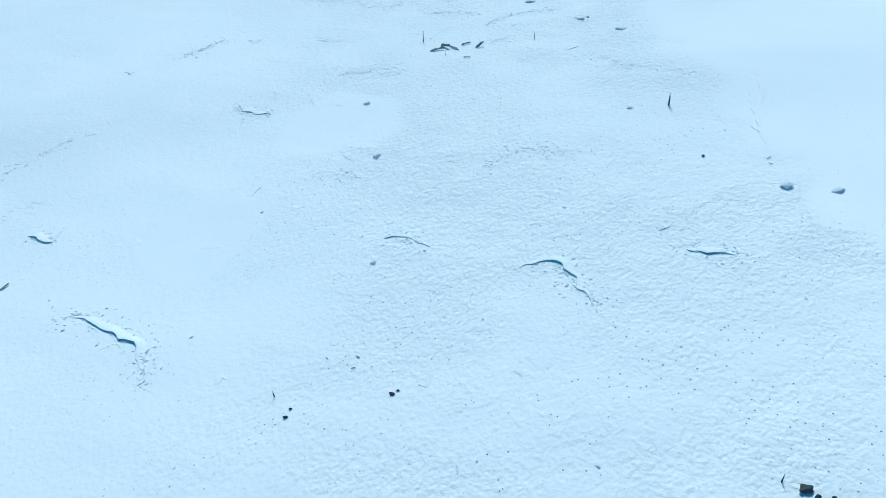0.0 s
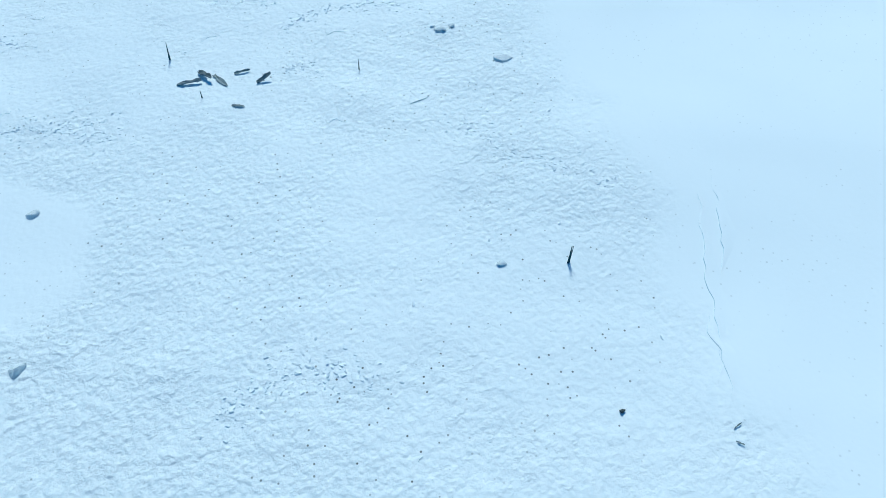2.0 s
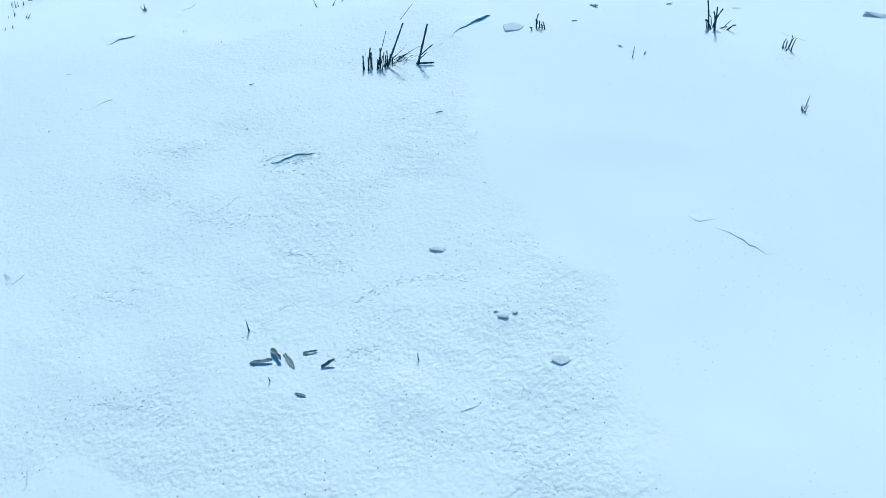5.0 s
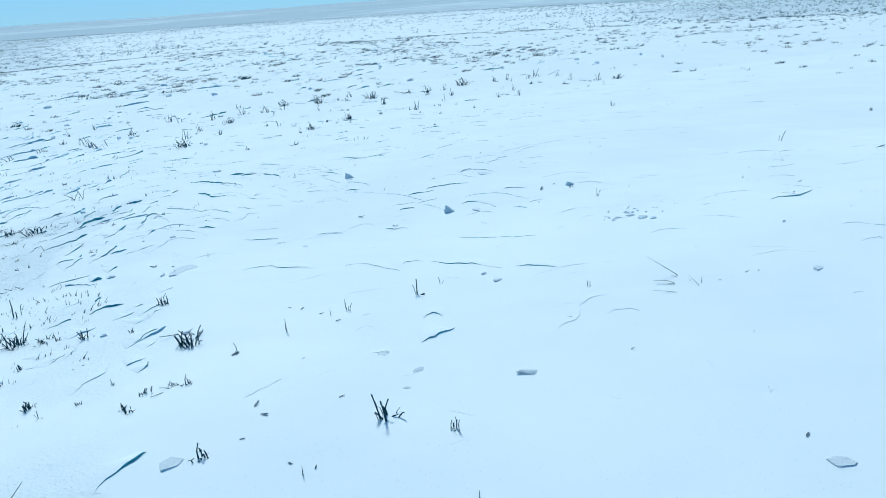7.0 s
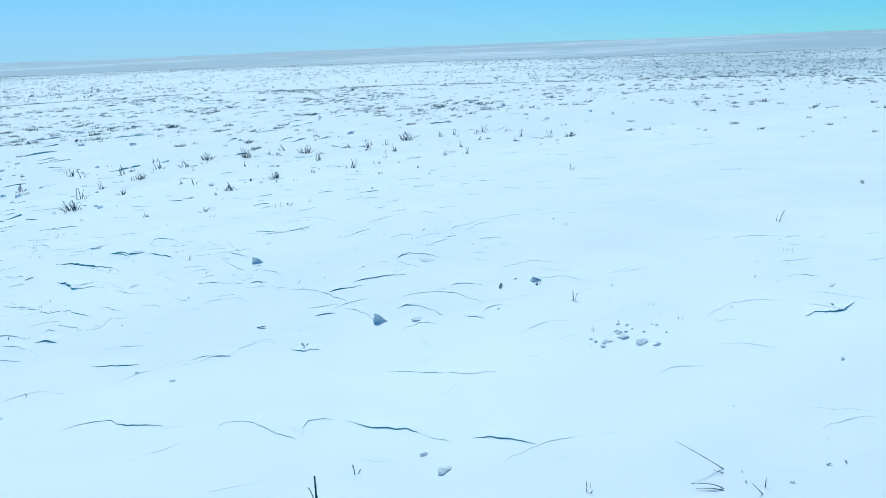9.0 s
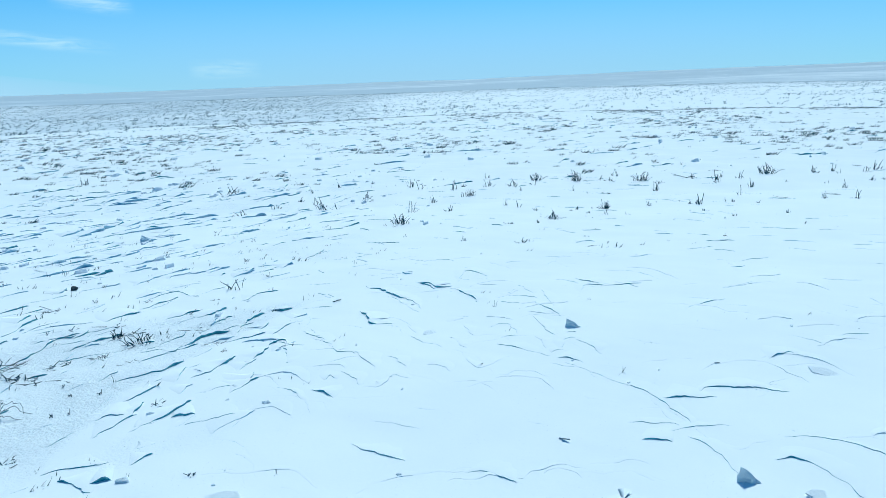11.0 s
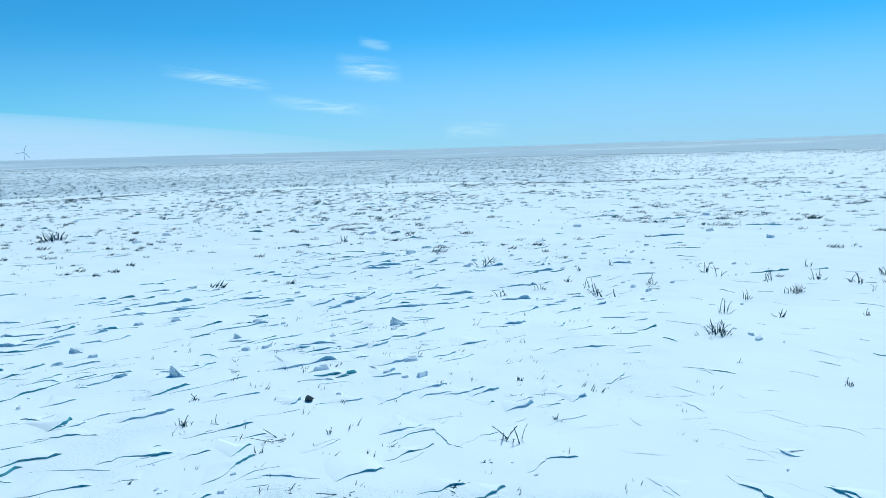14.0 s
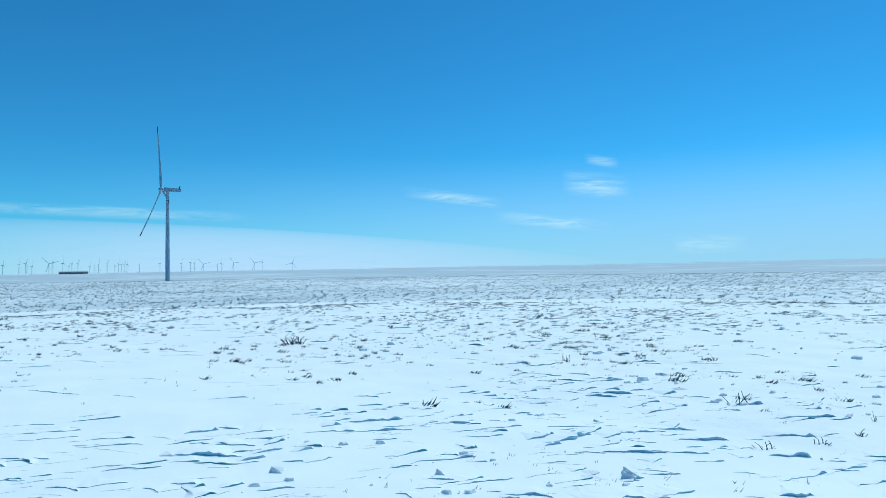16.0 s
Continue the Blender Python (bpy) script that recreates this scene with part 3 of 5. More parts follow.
scarp(0.02, 0.2, (0.417, 3.842), (0.485, 3.861), (0.572, 3.872))
scarp(0.03, 0.3, (0.622, 7.048), (0.825, 6.966))
scarp(0.01, 0.2, (1.543, 4.876), (1.724, 4.915))
scarp(0.02, 0.25, (0.951, 4.458), (1.066, 4.585), (1.19, 4.693))
scarp(0.02, 0.2, (4.996, 5.497), (5.114, 5.479), (5.191, 5.413), (5.367, 5.49))
scarp(0.02, 0.12, (-0.623, 1.893), (-0.566, 1.902), (-0.479, 1.837), (-0.402, 1.783), (-0.358, 1.739), (-0.327, 1.633))
scarp(0.019, 0.1, (0.57, 1.815), (0.643, 1.826), (0.706, 1.814), (0.727, 1.752), (0.768, 1.656))
scarp(0.018, 0.1, (0.254, 1.995), (0.317, 1.998), (0.391, 1.952))
scarp(0.018, 0.1, (1.038, 1.81), (1.078, 1.778), (1.141, 1.737))
scarp(0.006, 0.1, (0.038, 2.364), (0.112, 2.361), (0.194, 2.333))
scarp(0.01, 0.12, (-1.133, 2.657), (-1.021, 2.756), (-0.888, 2.841))
scarp(0.008, 0.1, (-1.011, 2.416), (-0.955, 2.455), (-0.876, 2.473))
scarp(0.016, 0.08, (-0.643, 3.411), (-0.514, 3.419), (-0.418, 3.5))
scarp(0.022, 0.08, (-0.289, 2.895), (-0.209, 2.838), (-0.138, 2.819))
scarp(0.02, 0.08, (-0.864, 2.31), (-0.802, 2.28), (-0.759, 2.269))
scarp(0.006, 0.1, (0.106, 3.037), (0.216, 3.009), (0.357, 2.964))
scarp(0.014, 0.12, (0.58, 2.285), (0.663, 2.314), (0.714, 2.332), (0.765, 2.329), (0.828, 2.301), (0.859, 2.25))
scarp(0.012, 0.08, (0.731, 3.119), (0.781, 3.137), (0.831, 3.128))
scarp(0.006, 0.1, (1.095, 2.864), (1.165, 2.782), (1.275, 2.691), (1.395, 2.618))
scarp(0.005, 0.1, (0.146, 3.028), (0.236, 3.029), (0.348, 3.009))
scarp(0.012, 0.4, (1.684, 6.561), (1.814, 6.542), (2.022, 6.38), (2.12, 6.289), (2.18, 6.289))
scarp(0.012, 0.4, (2.283, 6.135), (2.335, 6.183), (2.421, 6.113), (2.5, 5.925), (2.547, 5.845))
scarp(0.008, 0.3, (2.557, 5.857), (2.62, 5.978), (2.745, 5.909))
scarp(0.012, 0.4, (2.735, 5.887), (2.856, 5.739), (2.948, 5.647), (3.02, 5.477))
scarp(0.012, 0.4, (3.087, 5.465), (3.208, 5.378), (3.287, 5.259))
scarp(0.012, 0.1, (2.429, 5.148), (2.492, 5.186), (2.51, 5.115))
scarp(0.008, 0.3, (3.078, 6.255), (3.302, 6.02), (3.491, 5.875))
scarp(0.03, 0.12, (4.862, 3.892), (4.936, 3.856), (5.061, 3.91), (5.115, 3.966), (5.211, 4.029))
scarp(0.02, 0.08, (4.709, 3.921), (4.778, 3.947), (4.838, 3.972))
scarp(0.012, 0.1, (4.273, 3.992), (4.326, 3.965), (4.358, 3.938))
scarp(0.01, 0.3, (1.23, 8.63), (1.37, 8.49), (1.51, 8.3))
scarp(0.012, 0.3, (1.58, 8.22), (1.65, 8.22), (1.74, 8.09), (1.791, 7.93))
scarp(0.008, 0.3, (1.842, 7.809), (1.902, 7.893), (2.003, 7.822))
scarp(0.012, 0.4, (2.73, 9.08), (2.83, 8.84), (2.9, 8.67))
scarp(0.012, 0.3, (2.45, 8.26), (2.57, 8.19), (2.74, 8.04))
scarp(0.012, 0.3, (3.17, 9.5), (3.27, 9.42), (3.41, 9.36))
scarp(0.012, 0.3, (2.22, 9.59), (2.29, 10.02), (2.43, 9.86), (2.45, 9.55))
scarp(0.02, 0.3, (-0.21, 9.42), (-0.14, 9.62), (0, 9.73))
scarp(0.03, 0.5, (-4.66, 11.62), (-4.48, 11.92), (-4.4, 12.26), (-4.28, 12.54))
scarp(0.03, 0.5, (-2.93, 12.84), (-2.79, 13.2), (-2.67, 13.64))
scarp(0.03, 0.5, (-2.12, 12.88), (-1.9, 13.06), (-1.64, 13.25))
scarp(0.03, 0.5, (-3.58, 12.6), (-3.49, 12.98), (-3.36, 13.35))
scarp(0.006, 0.25, (2.17, 8.66), (2.2, 8.71), (2.24, 8.75), (2.28, 8.75))
scarp(0.007, 0.25, (1.74, 9.3), (1.83, 9.12), (1.92, 8.98), (1.98, 8.9))
scarp(0.006, 0.25, (1.34, 8.49), (1.39, 8.45), (1.47, 8.4))
scarp(0.008, 0.25, (1.82, 8.15), (1.87, 8.11), (1.92, 8.02), (1.951, 7.958))
scarp(0.006, 0.25, (1.842, 7.809), (1.862, 7.884), (1.912, 7.876))
scarp(0.006, 0.25, (2.16, 8.42), (2.22, 8.35), (2.26, 8.25), (2.3, 8.23))
scarp(0.008, 0.25, (2.41, 8.53), (2.48, 8.58), (2.53, 8.58), (2.58, 8.45), (2.59, 8.39))
scarp(0.014, 0.25, (2.7, 8.75), (2.74, 8.59), (2.76, 8.45), (2.8, 8.35))
scarp(0.012, 0.25, (2.52, 9.08), (2.59, 9.06), (2.66, 9.03))
scarp(0.008, 0.25, (2.49, 9.16), (2.6, 9.25), (2.65, 9.38))
scarp(0.008, 0.25, (2.82, 9.39), (2.85, 9.14), (2.86, 8.92), (2.88, 8.76))
scarp(0.008, 0.25, (2.82, 8.28), (2.89, 8.39), (2.93, 8.38))
scarp(0.008, 0.25, (2.79, 8.11), (2.84, 8.26), (2.89, 8.31), (2.94, 8.26), (2.97, 8.16))
scarp(0.012, 0.25, (2.91, 8.3), (2.95, 8.2), (3, 8.08), (3.03, 8.05))
scarp(0.007, 0.25, (2.75, 8.08), (2.79, 8.11), (2.83, 8.08))
scarp(0.012, 0.25, (2.74, 8.04), (2.81, 8.02), (2.871, 7.977), (2.912, 7.939))
scarp(0.005, 0.25, (2.28, 8.14), (2.31, 8.02), (2.352, 7.95), (2.432, 7.988), (2.5, 8.07), (2.54, 8.04))
scarp(0.006, 0.25, (1.9, 8.68), (1.96, 8.53), (1.99, 8.42))
scarp(0.01, 0.25, (1.94, 8.46), (2.01, 8.36), (2.1, 8.31), (2.14, 8.23))
scarp(0.008, 0.25, (1.541, 7.855), (1.561, 7.921), (1.581, 7.892), (1.601, 7.855))
scarp(0.008, 0.25, (3.39, 9.45), (3.47, 9.36), (3.53, 9.26))
scarp(0.005, 0.25, (2.53, 10.2), (2.63, 10.08), (2.68, 9.92))
scarp(0.005, 0.25, (2.89, 9.93), (3, 10.14), (3.15, 10.37))
scarp(0.006, 0.25, (3.4, 10.34), (3.53, 10.3), (3.67, 10.43))
scarp(0.009, 0.25, (3.68, 10.26), (3.78, 10.23), (3.93, 10.3))
scarp(0.022, 0.25, (3.36, 10.94), (3.47, 11), (3.56, 10.97))
scarp(0.012, 0.25, (-0.78, 8.77), (-0.71, 8.95), (-0.59, 9.04))
scarp(0.014, 0.25, (0.53, 8.66), (0.58, 8.77), (0.59, 8.92))
scarp(0.012, 0.25, (0.33, 10.3), (0.39, 10.58), (0.36, 10.82))
scarp(0.022, 0.25, (-0.6, 10.95), (-0.46, 11.14), (-0.35, 11.31))
scarp(0.012, 0.25, (-3.1, 10.93), (-3.11, 11.5), (-3.15, 11.82))
scarp(0.01, 0.25, (-0.734, 7.943), (-0.66, 8.03), (-0.54, 8.11))
scarp(0.006, 0.25, (2.06, 8.01), (2.141, 7.977), (2.202, 7.902))
scarp(0.006, 0.25, (2.25, 8.67), (2.29, 8.55), (2.34, 8.42))
scarp(0.006, 0.25, (2.7, 8.41), (2.71, 8.26), (2.74, 8.16))
scarp(0.007, 0.25, (1.601, 7.967), (1.681, 7.893), (1.752, 7.782))
scarp(0.015, 0.25, (-1.619, 7.597), (-1.477, 7.694), (-1.27, 7.782))
scarp(0.02, 0.25, (-1.1, 7.014), (-0.958, 7.195), (-0.76, 7.465))
scarp(0.012, 0.25, (-1.67, 8.29), (-1.42, 8.32), (-1.23, 8.48))
scarp(0.012, 0.25, (-0.33, 6.862), (-0.158, 7.016), (-0.015, 7.192))
scarp(0.012, 0.25, (-0.117, 6.869), (0.064, 7), (0.268, 7.076))
scarp(0.02, 0.25, (-2.66, 9.11), (-2.57, 9.1), (-2.49, 9.13))
scarp(0.012, 0.25, (-1.408, 6.172), (-1.27, 6.184), (-1.208, 6.277))
scarp(0.01, 0.25, (0.611, 5.765), (0.738, 5.805), (0.875, 5.876))
scarp(0.012, 0.25, (2.134, 4.917), (2.163, 4.918), (2.184, 4.962))
scarp(0.018, 0.25, (3.15, 7.528), (3.304, 7.525), (3.445, 7.514))
scarp(0.016, 0.25, (-4.45, 12.35), (-4.31, 12.58), (-4.31, 12.93))
scarp(0.014, 0.25, (-4.34, 13.39), (-4.32, 13.95), (-4.15, 14.25))
scarp(0.014, 0.25, (-1.385, 6.012), (-1.373, 6.105), (-1.337, 6.149))
scarp(0.006, 0.05, (2.173, 5.36), (2.202, 5.359), (2.231, 5.369))
scarp(0.005, 0.05, (2.104, 5.202), (2.154, 5.234), (2.199, 5.159))
scarp(0.003, 0.05, (2.137, 5.615), (2.168, 5.712), (2.295, 5.669), (2.459, 5.625))
scarp(0.006, 0.05, (2.935, 4.423), (2.973, 4.452), (3.011, 4.433))
scarp(0.004, 0.05, (4.183, 4.289), (4.231, 4.28), (4.251, 4.261))
scarp(0.012, 0.05, (4.798, 4.306), (4.817, 4.277), (4.826, 4.239))
scarp(0.024, 0.03, (4.739, 4.447), (4.871, 4.5), (4.982, 4.542), (5.086, 4.551), (5.157, 4.567))
scarp(0.018, 0.03, (5.157, 4.567), (5.241, 4.551), (5.324, 4.549), (5.43, 4.574))
scarp(0.012, 0.05, (5.086, 4.551), (5.14, 4.596), (5.183, 4.632))
scarp(0.012, 0.05, (4.963, 4.532), (4.973, 4.561), (4.954, 4.561))
scarp(0.007, 0.05, (4.942, 4.512), (4.93, 4.443), (4.908, 4.394))
scarp(0.008, 0.05, (4.85, 4.695), (4.878, 4.657), (4.877, 4.618))
scarp(0.012, 0.05, (4.573, 4.127), (4.625, 4.091), (4.667, 4.064))
scarp(0.008, 0.05, (2.562, 4.497), (2.59, 4.467), (2.628, 4.477), (2.658, 4.517))
scarp(0.005, 0.05, (3.386, 4.255), (3.358, 4.217), (3.342, 4.173))
scarp(0.005, 0.05, (3.258, 4.203), (3.242, 4.158), (3.223, 4.13))
scarp(0.006, 0.05, (3.318, 3.966), (3.301, 3.939), (3.293, 3.912))
scarp(0.008, 0.1, (-0.07, 3.969), (0.016, 3.97), (0.132, 3.932))
scarp(0.014, 0.1, (0.38, 3.869), (0.447, 3.897), (0.544, 3.896))
scarp(0.007, 0.1, (-0.06, 3.818), (0.061, 3.747), (0.189, 3.697))
scarp(0.007, 0.1, (0.197, 3.669), (0.318, 3.6), (0.434, 3.617))
scarp(0.009, 0.1, (0.729, 3.291), (0.818, 3.329), (0.936, 3.347), (1.066, 3.323))
scarp(0.008, 0.1, (-0.013, 3.367), (0.084, 3.333), (0.163, 3.314))
scarp(0.006, 0.1, (0.502, 3.475), (0.609, 3.448), (0.718, 3.389))
scarp(0.006, 0.1, (1.653, 3.504), (1.695, 3.48), (1.763, 3.489))
scarp(0.006, 0.1, (1.708, 3.448), (1.795, 3.375), (1.881, 3.316))

# the thin lips of a runnel in the fresh snow
scarp(0.006, 0.05, (1.524, 2.58), (1.503, 2.524), (1.482, 2.45), (1.461, 2.364), (1.44, 2.283), (1.399, 2.17))
scarp(0.006, 0.05, (1.559, 2.625), (1.546, 2.544), (1.52, 2.451), (1.478, 2.372))
scarp(0.006, 0.05, (1.44, 2.315), (1.424, 2.246), (1.412, 2.182), (1.403, 2.128))


def combed(count, x0, x1, y0, y1, turn, spread, h0, h1, long, seed, pale=0.25):
    """Small cut edges in wind-combed rows."""
    rnd = random.Random(seed)
    cos, faces, shade_slot, base = [], [], [], 0
    for k in range(count):
        x, y = rnd.uniform(x0, x1), rnd.uniform(y0, y1)
        a = radians(turn + rnd.gauss(0, spread))
        step = rnd.uniform(0.3, 1.0) * long / 3
        corners = [(x, y)]
        for _k in range(3):
            a += rnd.gauss(0, 0.22)
            x, y = x + math.cos(a) * step, y + math.sin(a) * step
            corners.append((x, y))
        high = h0 + (h1 - h0) * rnd.random() ** 2
        co, f = ridge_arrays(high, rnd.uniform(0.15, 0.4) * (0.5 + long), corners, max(0.012, long / 22), 1000 * seed + k)
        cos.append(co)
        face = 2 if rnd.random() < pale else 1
        # front faces only: the slot of a shade-coloured material
        shade_slot.append((np.arange(len(f)) < 3 * (len(co) // 10 - 1)).astype(np.int32) * face)
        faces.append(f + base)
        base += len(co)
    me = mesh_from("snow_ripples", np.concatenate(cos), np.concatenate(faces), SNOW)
    me.materials.append(SHADED_CUT)
    me.materials.append(SHADED_CUT_PALE)
    me.polygons.foreach_set("material_index", np.concatenate(shade_slot))
    return tagged(new("snow_ripples", me), "countless small wind-cut ripples in the snow crust", "snow", kind="stuff")


combed(380, -6.0, 0.8, 8.6, 17.0, 55.0, 10.0, 0.003, 0.028, 0.5, 3, 0.6)
combed(46, -6.5, -0.2, 9.6, 17.0, 55.0, 7.0, 0.018, 0.055, 0.85, 13, 1.0)
combed(110, -3.5, 0.9, 7.2, 12.0, 55.0, 10.0, 0.003, 0.018, 0.45, 17, 0.3)
combed(110, -8.0, -1.6, 5.5, 10.0, 57.0, 8.0, 0.003, 0.022, 0.8, 4, 0.7)


def terraces(count, x0, x1, y0, y1, h0, h1, seed):
    """Thin scalloped edges of drift layers: each starts level, bends over and runs out downwind, some with a hooked end."""
    rnd = random.Random(seed)
    cos, faces, shade_slot, base = [], [], [], 0
    for k in range(count):
        x, y = rnd.uniform(x0, x1), rnd.uniform(y0, y1)
        a, size = radians(rnd.gauss(12, 16)), rnd.uniform(0.04, 0.11)
        corners = [(x, y)]
        if rnd.random() < 0.3:
            corners = [(x - size * 0.5, y - size * rnd.uniform(0.3, 0.8)), (x, y)]
        for _k in range(rnd.choice((3, 4, 5))):
            x, y = x + math.cos(a) * size, y + math.sin(a) * size
            corners.append((x, y))
            a = max(a - abs(rnd.gauss(0.36, 0.25)), radians(-72)) if rnd.random() < 0.85 else a + rnd.uniform(0.3, 0.8)
            size *= rnd.uniform(0.8, 1.35)
        high = h0 + (h1 - h0) * rnd.random() ** 2.5
        co, f = ridge_arrays(high, rnd.uniform(0.05, 0.2), corners, 0.014, 1000 * seed + k)
        cos.append(co)
        # slot of the shade-toned edge colour, zero on the tops
        shade_slot.append((np.arange(len(f)) < 3 * (len(co) // 10 - 1)).astype(np.int32) * (1 if rnd.random() < 0.3 else 2))
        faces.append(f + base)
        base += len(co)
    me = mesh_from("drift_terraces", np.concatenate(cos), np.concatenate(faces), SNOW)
    me.materials.append(SHADED_CUT)
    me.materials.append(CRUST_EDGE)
    me.polygons.foreach_set("material_index", np.concatenate(shade_slot))
    return tagged(new("drift_terraces", me), "thin scalloped edges of wind-laid snow layers", "snow", kind="stuff")


terraces(150, 1.0, 4.6, 6.9, 10.6, 0.0010, 0.0055, 11)
terraces(60, 2.0, 6.5, 4.4, 7.0, 0.001, 0.004, 12)
combed(130, 0.8, 6.5, 9.4, 17.0, -30.0, 22.0, 0.002, 0.010, 0.4, 5)
combed(60, 1.4, 6.5, 4.2, 9.4, -35.0, 25.0, 0.0008, 0.0025, 0.30, 6)
combed(130, 4.5, 12.0, 4.0, 15.0, -22.0, 9.0, 0.0008, 0.0035, 0.60, 14, 0.7)
combed(240, -1.8, 1.2, 5.2, 8.9, 55.0, 11.0, 0.002, 0.014, 0.30, 7)
combed(90, -1.0, 1.25, 1.2, 4.6, 10.0, 35.0, 0.0008, 0.003, 0.10, 8)
combed(420, -24.0, 14.0, 16.0, 36.0, 38.0, 16.0, 0.006, 0.040, 0.8, 9, 0.5)
combed(150, -26.0, -6.0, 5.0, 18.0, 52.0, 9.0, 0.003, 0.020, 1.0, 10, 0.7)


def crumbs(count, x0, x1, y0, y1, s0, s1, seed):
    """Loose crumbs of broken crust: bevelled, lopsided little blocks, too many to count."""
    rng = np.random.default_rng(seed)
    x, y = rng.uniform(x0, x1, count), rng.uniform(y0, y1, count)
    keep = fbm(x / 1.6, y / 1.6, 97 + seed, 3) > 0.47
    x, y = x[keep], y[keep]
    size = s0 + (s1 - s0) * rng.random(len(x)) ** 2.5
    co, faces = crumb_arrays(x, y, size, rng.normal(0.9, 0.5, len(x)), rng)
    me = mesh_from("snow_crumbs", co, faces, SNOW)
    me.polygons.foreach_set("use_smooth", np.zeros(len(faces), dtype=bool))
    return tagged(new("snow_crumbs", me), "loose crumbs of broken snow crust", "snow", kind="stuff")


crumbs(420, -5.0, 2.0, 9.0, 19.0, 0.012, 0.075, 1)
crumbs(160, -1.6, 1.4, 5.0, 9.0, 0.006, 0.030, 2)
crumbs(140, 1.5, 6.0, 5.0, 13.0, 0.005, 0.022, 3)
crumbs(260, -1.0, 1.4, 1.1, 4.4, 0.002, 0.008, 4)
crumbs(700, -26.0, 14.0, 17.0, 38.0, 0.03, 0.14, 5)


# ---- things ----
def part(name, bm, mat, parent=None, label="", smooth_faces=False):
    me = bpy.data.meshes.new(name)
    bm.to_mesh(me)
    bm.free()
    me.materials.append(mat)
    if smooth_faces:
        me.polygons.foreach_set("use_smooth", np.ones(len(me.polygons), dtype=bool))
    ob = new(name, me)
    ob.parent = parent
    return tagged(ob, label)


def stalk_mesh(bm, base, lean, turn, length, radius, bend=0.15, sides=4, rows=4, knots=False, kink=0.0, taper=0.7):
    """A tapered, bent stalk, closed at its tip."""
    rings, d = [], Vector((math.cos(turn) * math.sin(lean), math.sin(turn) * math.sin(lean), math.cos(lean)))
    sidew = Vector((-math.sin(turn), math.cos(turn), 0))
    p = Vector(base)
    for k in range(rows + 1):
        s = k / rows
        r = radius * (1 - taper * s) * (1.35 if knots and k % 2 else 1.0)
        u = d.cross(sidew).normalized()
        rings.append([bm.verts.new(p + (sidew * math.cos(q) + u * math.sin(q)) * r) for q in [2 * math.pi * n / sides for n in range(sides)]])
        p = p + d * (length / rows)
        if kink and k == rows // 2:
            d = (d + sidew * kink + Vector((0, 0, -abs(kink) * 0.7))).normalized()
        d = (d + Vector((math.cos(turn), math.sin(turn), -0.35)) * bend / rows).normalized()
    for lower, upper in zip(rings, rings[1:]):
        for n in range(sides):
            bm.faces.new((lower[n], lower[(n + 1) % sides], upper[(n + 1) % sides], upper[n]))
    bm.faces.new(rings[-1])


def make_tuft(kind, seed, fine):
    """A tuft one metre wide and one metre tall, to be scaled: fine blades, and taller stalks of their own."""
    rnd = random.Random(seed)
    plan = {"dense": (30, 6), "stub": (8, 4), "flat": (26, 2), "single": (2, 1), "vstalk": (3, 4)}[kind]
    root = new("grass_tuft")
    joined = kind in ("dense", "flat")
    bm = bmesh.new()
    for _ in range(plan[0]):
        a, r = rnd.uniform(0, 6.283), 0.34 * math.sqrt(rnd.random())
        lean = abs(rnd.gauss(0.38, 0.36)) if kind != "flat" else rnd.uniform(0.9, 1.4)
        turn = a + rnd.gauss(0, 0.6) if kind != "flat" else rnd.gauss(0.4, 0.5)
        length = rnd.uniform(0.12, 0.66) * (1.0 if kind != "stub" else 0.7)
        if kind == "flat":
            length *= 0.7
        stalk_mesh(bm, (math.cos(a) * r, math.sin(a) * r, -0.04), lean, turn, length, {"flat": 0.034, "stub": 0.038, "single": 0.034}.get(kind, 0.032) * fine * rnd.uniform(0.5, 1.5), rnd.uniform(0.0, 0.5), 3, 4, False, rnd.gauss(0, 0.55), 0.4)
        if not joined:
            part("blade", bm, STRAW, root)
            bm = bmesh.new()
    if joined:
        tagged(part("blade_clump", bm, STRAW, root, "thin dry blades"), kind="stuff")
    else:
        bm.free()
    for k in range(plan[1]):
        bm = bmesh.new()
        spot = (rnd.gauss(0, 0.16), rnd.gauss(0, 0.16), -0.05)
        lean = {"vstalk": rnd.uniform(0.2, 0.75), "flat": 1.1}.get(kind, abs(rnd.gauss(0.12, 0.12)))
        turn = k * 2.4 + rnd.uniform(-0.5, 0.5) if kind == "vstalk" else rnd.uniform(0, 6.283)
        if kind == "single" and rnd.random() < 0.5:
            lean = 0.3
        stalk_mesh(bm, spot, lean, turn, rnd.uniform(0.45, 0.95), (0.030 if kind in ("dense", "flat") else 0.038) * fine, rnd.uniform(0, 0.25), 5, 5, True, rnd.gauss(0, 0.35), 0.3)
        part("stalk", bm, STEM, root, "dark broken stalk")
    return root


LABELS = {"dense": "thick tuft of dark dry grass standing in snow", "stub": "short broken stubble poking out of snow",
          "flat": "wind-flattened dry grass lying on the snow", "single": "single dry stalk standing in smooth snow",
          "vstalk": "sparse dry weed with spreading bare stalks"}
TUFTS = {}
tuft_count = [0]


